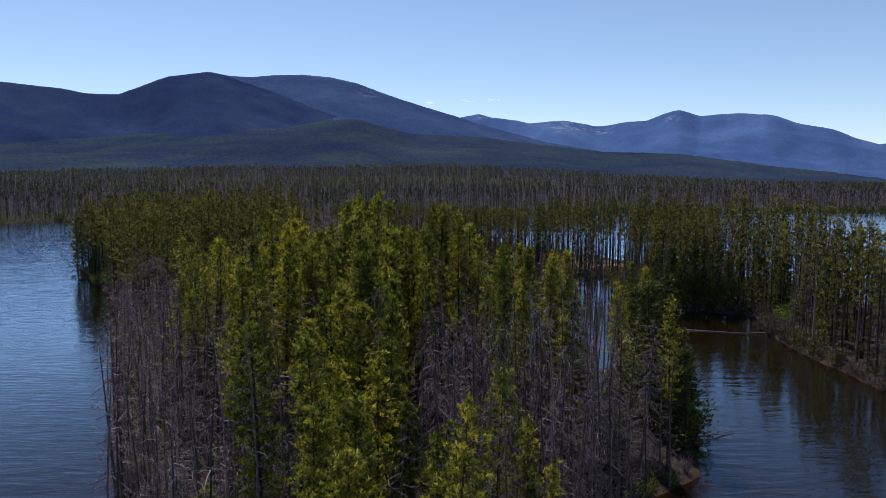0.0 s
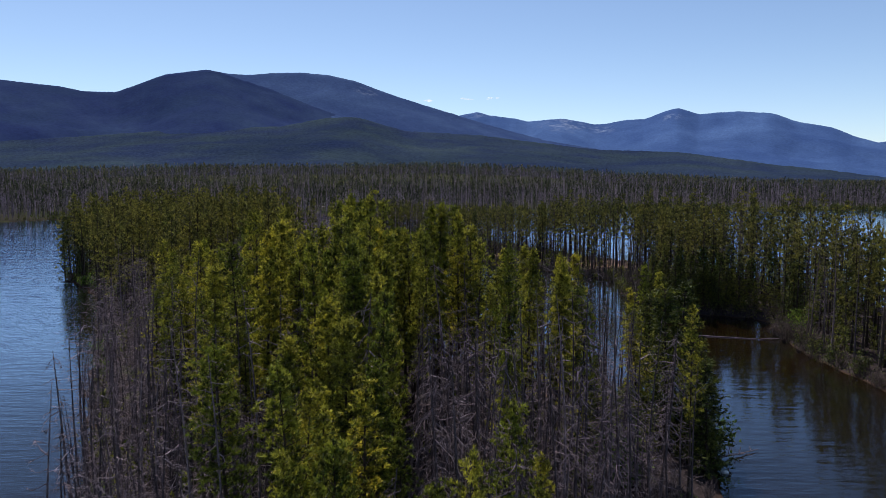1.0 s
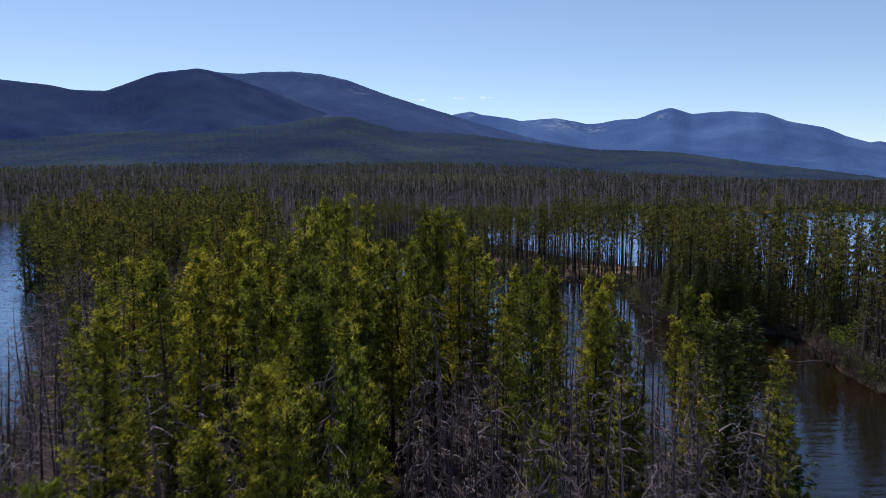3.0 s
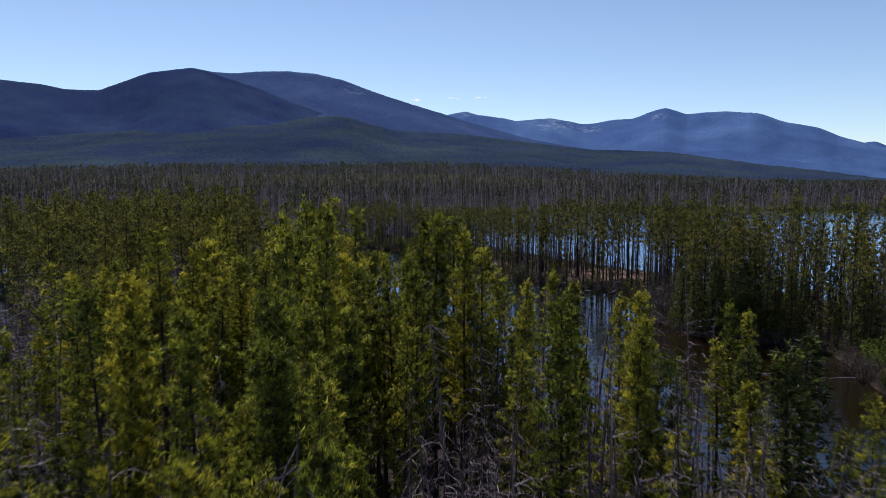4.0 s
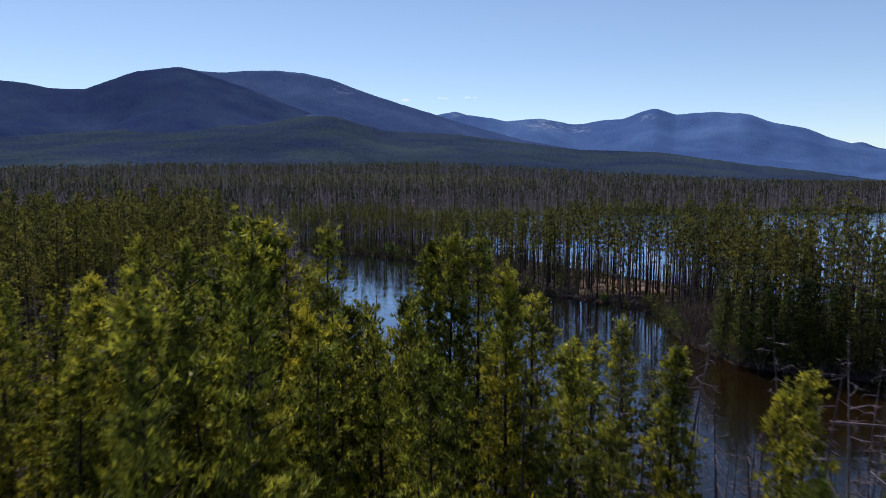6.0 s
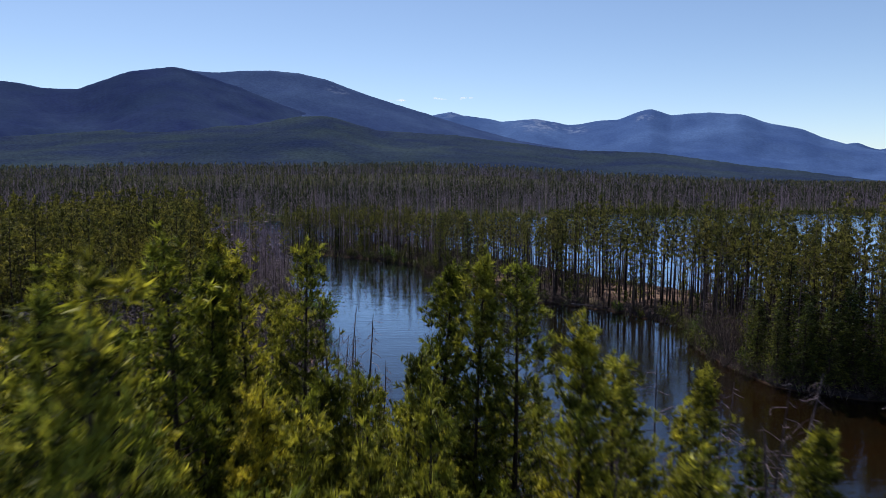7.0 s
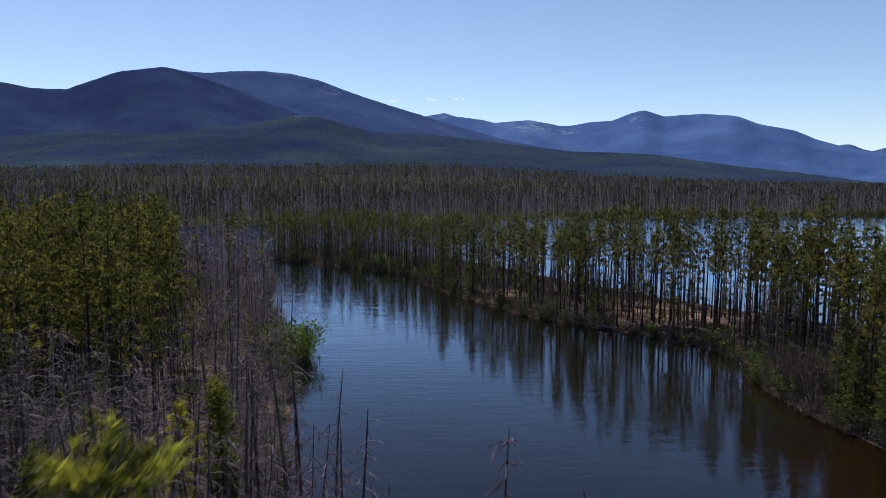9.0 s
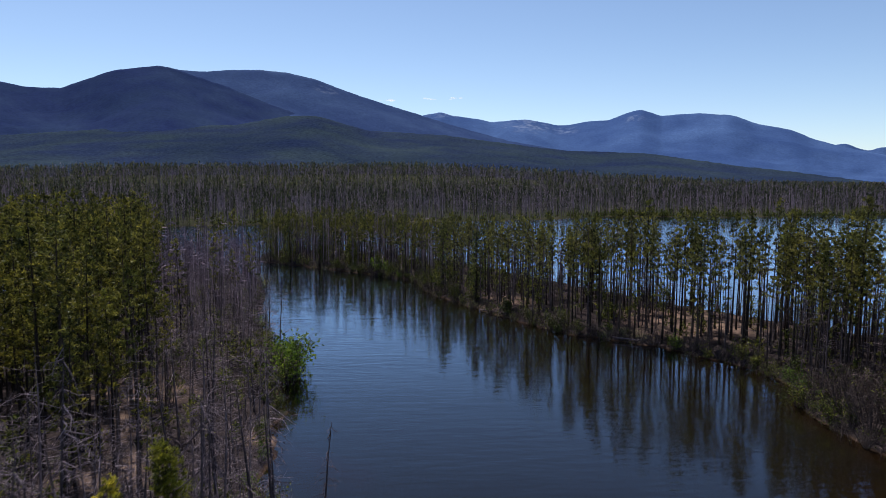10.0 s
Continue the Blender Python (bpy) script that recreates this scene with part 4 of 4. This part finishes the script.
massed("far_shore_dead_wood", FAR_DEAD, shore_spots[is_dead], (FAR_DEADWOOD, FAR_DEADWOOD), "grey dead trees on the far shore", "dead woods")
SHRUBS = [far_tree(s, h, 1.7, 16, 0.05, 0.9) for s, h in ((63, 2.6), (64, 3.4))]
shrub_x = np.concatenate([rng.uniform(90, 430, 420), rng.uniform(-430, 90, 260)])
massed("far_shore_shrubs", SHRUBS, np.stack([shrub_x, far_shore(shrub_x) + 1.0 + rng.exponential(2.0, len(shrub_x))], -1), (TWIGWOOD, BANK_NEEDLES), "low olive-green shrubs along the far shore", "undergrowth", 0.5, 1.2)
hill_spots = rng.uniform((-1100, 600), (1100, 1400), (30000, 2))
hill_spots = hill_spots[on_main(hill_spots[:, 0], hill_spots[:, 1])]
HILL_TREES = [far_tree(s, h, sp, n, st, 1.5) for s, h, sp, n, st in ((61, 13, 1.8, 10, 0.1), (62, 15, 1.6, 10, 0.2))]
bare = rng.uniform(0, 1, len(hill_spots)) < 0.62
massed("valley_wood", HILL_TREES, hill_spots[~bare], (BARK, FAR_NEEDLES), "endless dark conifer wood of the valley", "woods", 0.7, 1.2)
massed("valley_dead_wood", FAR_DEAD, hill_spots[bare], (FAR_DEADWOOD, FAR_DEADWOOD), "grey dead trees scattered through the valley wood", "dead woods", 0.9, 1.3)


# ---- driftwood and stones ----
def log(name, a, b, thick, label, stubs=4, mat=DEADWOOD, seed=0):
    """A fallen bare trunk with broken boughs, lying from a to b."""
    r = np.random.default_rng(seed)
    a, b = np.array(a, float), np.array(b, float)
    u = np.linspace(0, 1, 6)[:, None]
    line = a + (b - a) * u + r.normal(size=(6, 3)) * [0.06, 0.06, 0.02]
    root = tagged(new(name), label, "fallen tree", "driftwood along the shores", "thing")
    part("trunk", tube(line, np.linspace(thick, thick * 0.35, 6), 6), mat, root)
    for _ in range(stubs):
        at = a + (b - a) * r.uniform(0.15, 0.95)
        way = unit(r.normal(size=3) + [0, 0, 0.8]) * r.uniform(0.4, 1.1)
        part("bough", tube(np.stack([at, at + way * 0.6 + [0, 0, 0.05], at + way]), (thick * 0.35, thick * 0.25, 0.01), 4), mat, root)
    return root


log("fallen_tree", (35.6, 99.3, 0.03), (43.0, 97.2, 0.06), 0.11, "bleached fallen trunk floating on the lake", 3, seed=1)
log("fallen_tree", (43.2, 97.0, 0.05), (49.6, 96.4, 0.35), 0.08, "bleached fallen top with broken boughs in the water", 14, seed=2)
log("fallen_tree", (37.2, 142.5, 0.15), (41.5, 143.5, 0.5), 0.12, "pale fallen trunk on the bank", 2, seed=3)
log("fallen_tree", (36.0, 138.0, 0.1), (41.5, 137.0, 0.4), 0.1, "brown fallen trunk reaching into the water", 6, TWIGWOOD, 4)
log("fallen_tree", (34.5, 132.5, 0.08), (39.5, 133.5, 0.4), 0.1, "brown fallen trunk reaching into the water", 8, TWIGWOOD, 5)
log("fallen_tree", (20.5, 56.0, 0.3), (25.5, 58.5, 0.1), 0.08, "bare fallen pine top lying out over the water", 9, seed=6)
log("fallen_tree", (12.0, 47.5, 0.6), (16.5, 50.5, 0.9), 0.1, "brown fallen pine with a fan of dead boughs", 16, TWIGWOOD, 7)
log("fallen_tree", (25.0, 165.0, 0.5), (33.0, 160.2, 0.25), 0.12, "weathered trunk lying along the bank", 2, seed=8)
log("fallen_tree", (9.0, 187.0, 0.25), (14.0, 181.0, 0.5), 0.1, "weathered trunk lying along the bank", 2, seed=9)
log("fallen_tree", (36.0, 176.0, 1.1), (44.0, 170.0, 1.1), 0.12, "weathered trunk lying on bare sand", 1, seed=10)
log("fallen_tree", (41.0, 178.0, 1.1), (47.0, 171.5, 1.1), 0.11, "weathered trunk lying on bare sand", 1, seed=11)

stone = bmesh.new()
bmesh.ops.create_icosphere(stone, subdivisions=2, radius=0.3)
for v in stone.verts:
    v.co *= 1 + 0.25 * noise.noise(v.co * 4)
    v.co.z *= 0.6
stone_mesh = bpy.data.meshes.new("stone")
stone.to_mesh(stone_mesh)
stone.free()
PALE_STONE, stone_nt, stone_bsdf, _ = material("pale_stone")
stone_nt.links.new(ramp(stone_nt, noise_at(stone_nt, place(stone_nt), 6.0, 4.0), ((0.3, (0.45, 0.44, 0.42)), (0.7, (0.75, 0.74, 0.72)))), stone_bsdf.inputs["Base Color"])
stone_bsdf.inputs["Roughness"].default_value = 0.8
stone_mesh.materials.append(PALE_STONE)
tagged(new("stone", stone_mesh), "small pale stone standing out of the shallow water", "stone", kind="thing").matrix_basis = pose(21.2, 54.4, 0.06, 0, 0, 30)


# ---- clouds ----
def cloud(az, rise, wide, seed):
    """A small fair-weather cloud far behind the range: a flat heap of lumps with a ragged edge."""
    r = np.random.default_rng(seed)
    way = 4650.0
    middle = Vector((way * math.sin(radians(az)), way * math.cos(radians(az)), rise))
    bm = bmesh.new()
    for k in range(7):
        at = Vector((r.normal() * wide * 0.3, r.normal() * 10, abs(r.normal()) * wide * 0.05))
        lump = bmesh.ops.create_icosphere(bm, subdivisions=3, radius=wide * r.uniform(0.1, 0.22))["verts"]
        for v in lump:
            v.co *= 1 + 0.5 * noise.noise(v.co * (5.0 / wide) + Vector((seed, k, 0)))
            v.co.z *= 0.32
            v.co += at
    me = bpy.data.meshes.new("cloud")
    bm.to_mesh(me)
    bm.free()
    me.polygons.foreach_set("use_smooth", np.ones(len(me.polygons), bool))
    me.materials.append(CLOUD)
    ob = tagged(new("backdrop_cloud", me), "small thin cloud low over the range, glowing white", "cloud", kind="structure")
    ob.matrix_basis = Matrix.Translation(middle)
    return ob


CLOUD, cloud_nt, cloud_bsdf, cloud_out = material("glowing_cloud_vapour")
cloud_nt.nodes.remove(cloud_bsdf)
# white of a sunlit cloud, put in as emission so the lumps aren't dark
cloud_glow = node(cloud_nt, "ShaderNodeEmission", Strength=0.95)
cloud_glow.inputs["Color"].default_value = (1, 0.99, 0.97, 1)
thin, veil = node(cloud_nt, "ShaderNodeBsdfTransparent"), node(cloud_nt, "ShaderNodeMixShader", Fac=0.45)
cloud_nt.links.new(ramp(cloud_nt, noise_at(cloud_nt, place(cloud_nt), 0.03, 4.0), ((0.4, (0.05, 0.05, 0.05)), (0.65, (0.4, 0.4, 0.4)))), veil.inputs[0])
cloud_nt.links.new(thin.outputs[0], veil.inputs[1])
cloud_nt.links.new(cloud_glow.outputs[0], veil.inputs[2])
cloud_nt.links.new(veil.outputs[0], cloud_out.inputs["Surface"])
for az, rise, wide, seed in ((-1.1, 525, 80, 1), (2.0, 535, 75, 2), (4.0, 540, 70, 3)):
    cloud(az, rise, wide, seed)
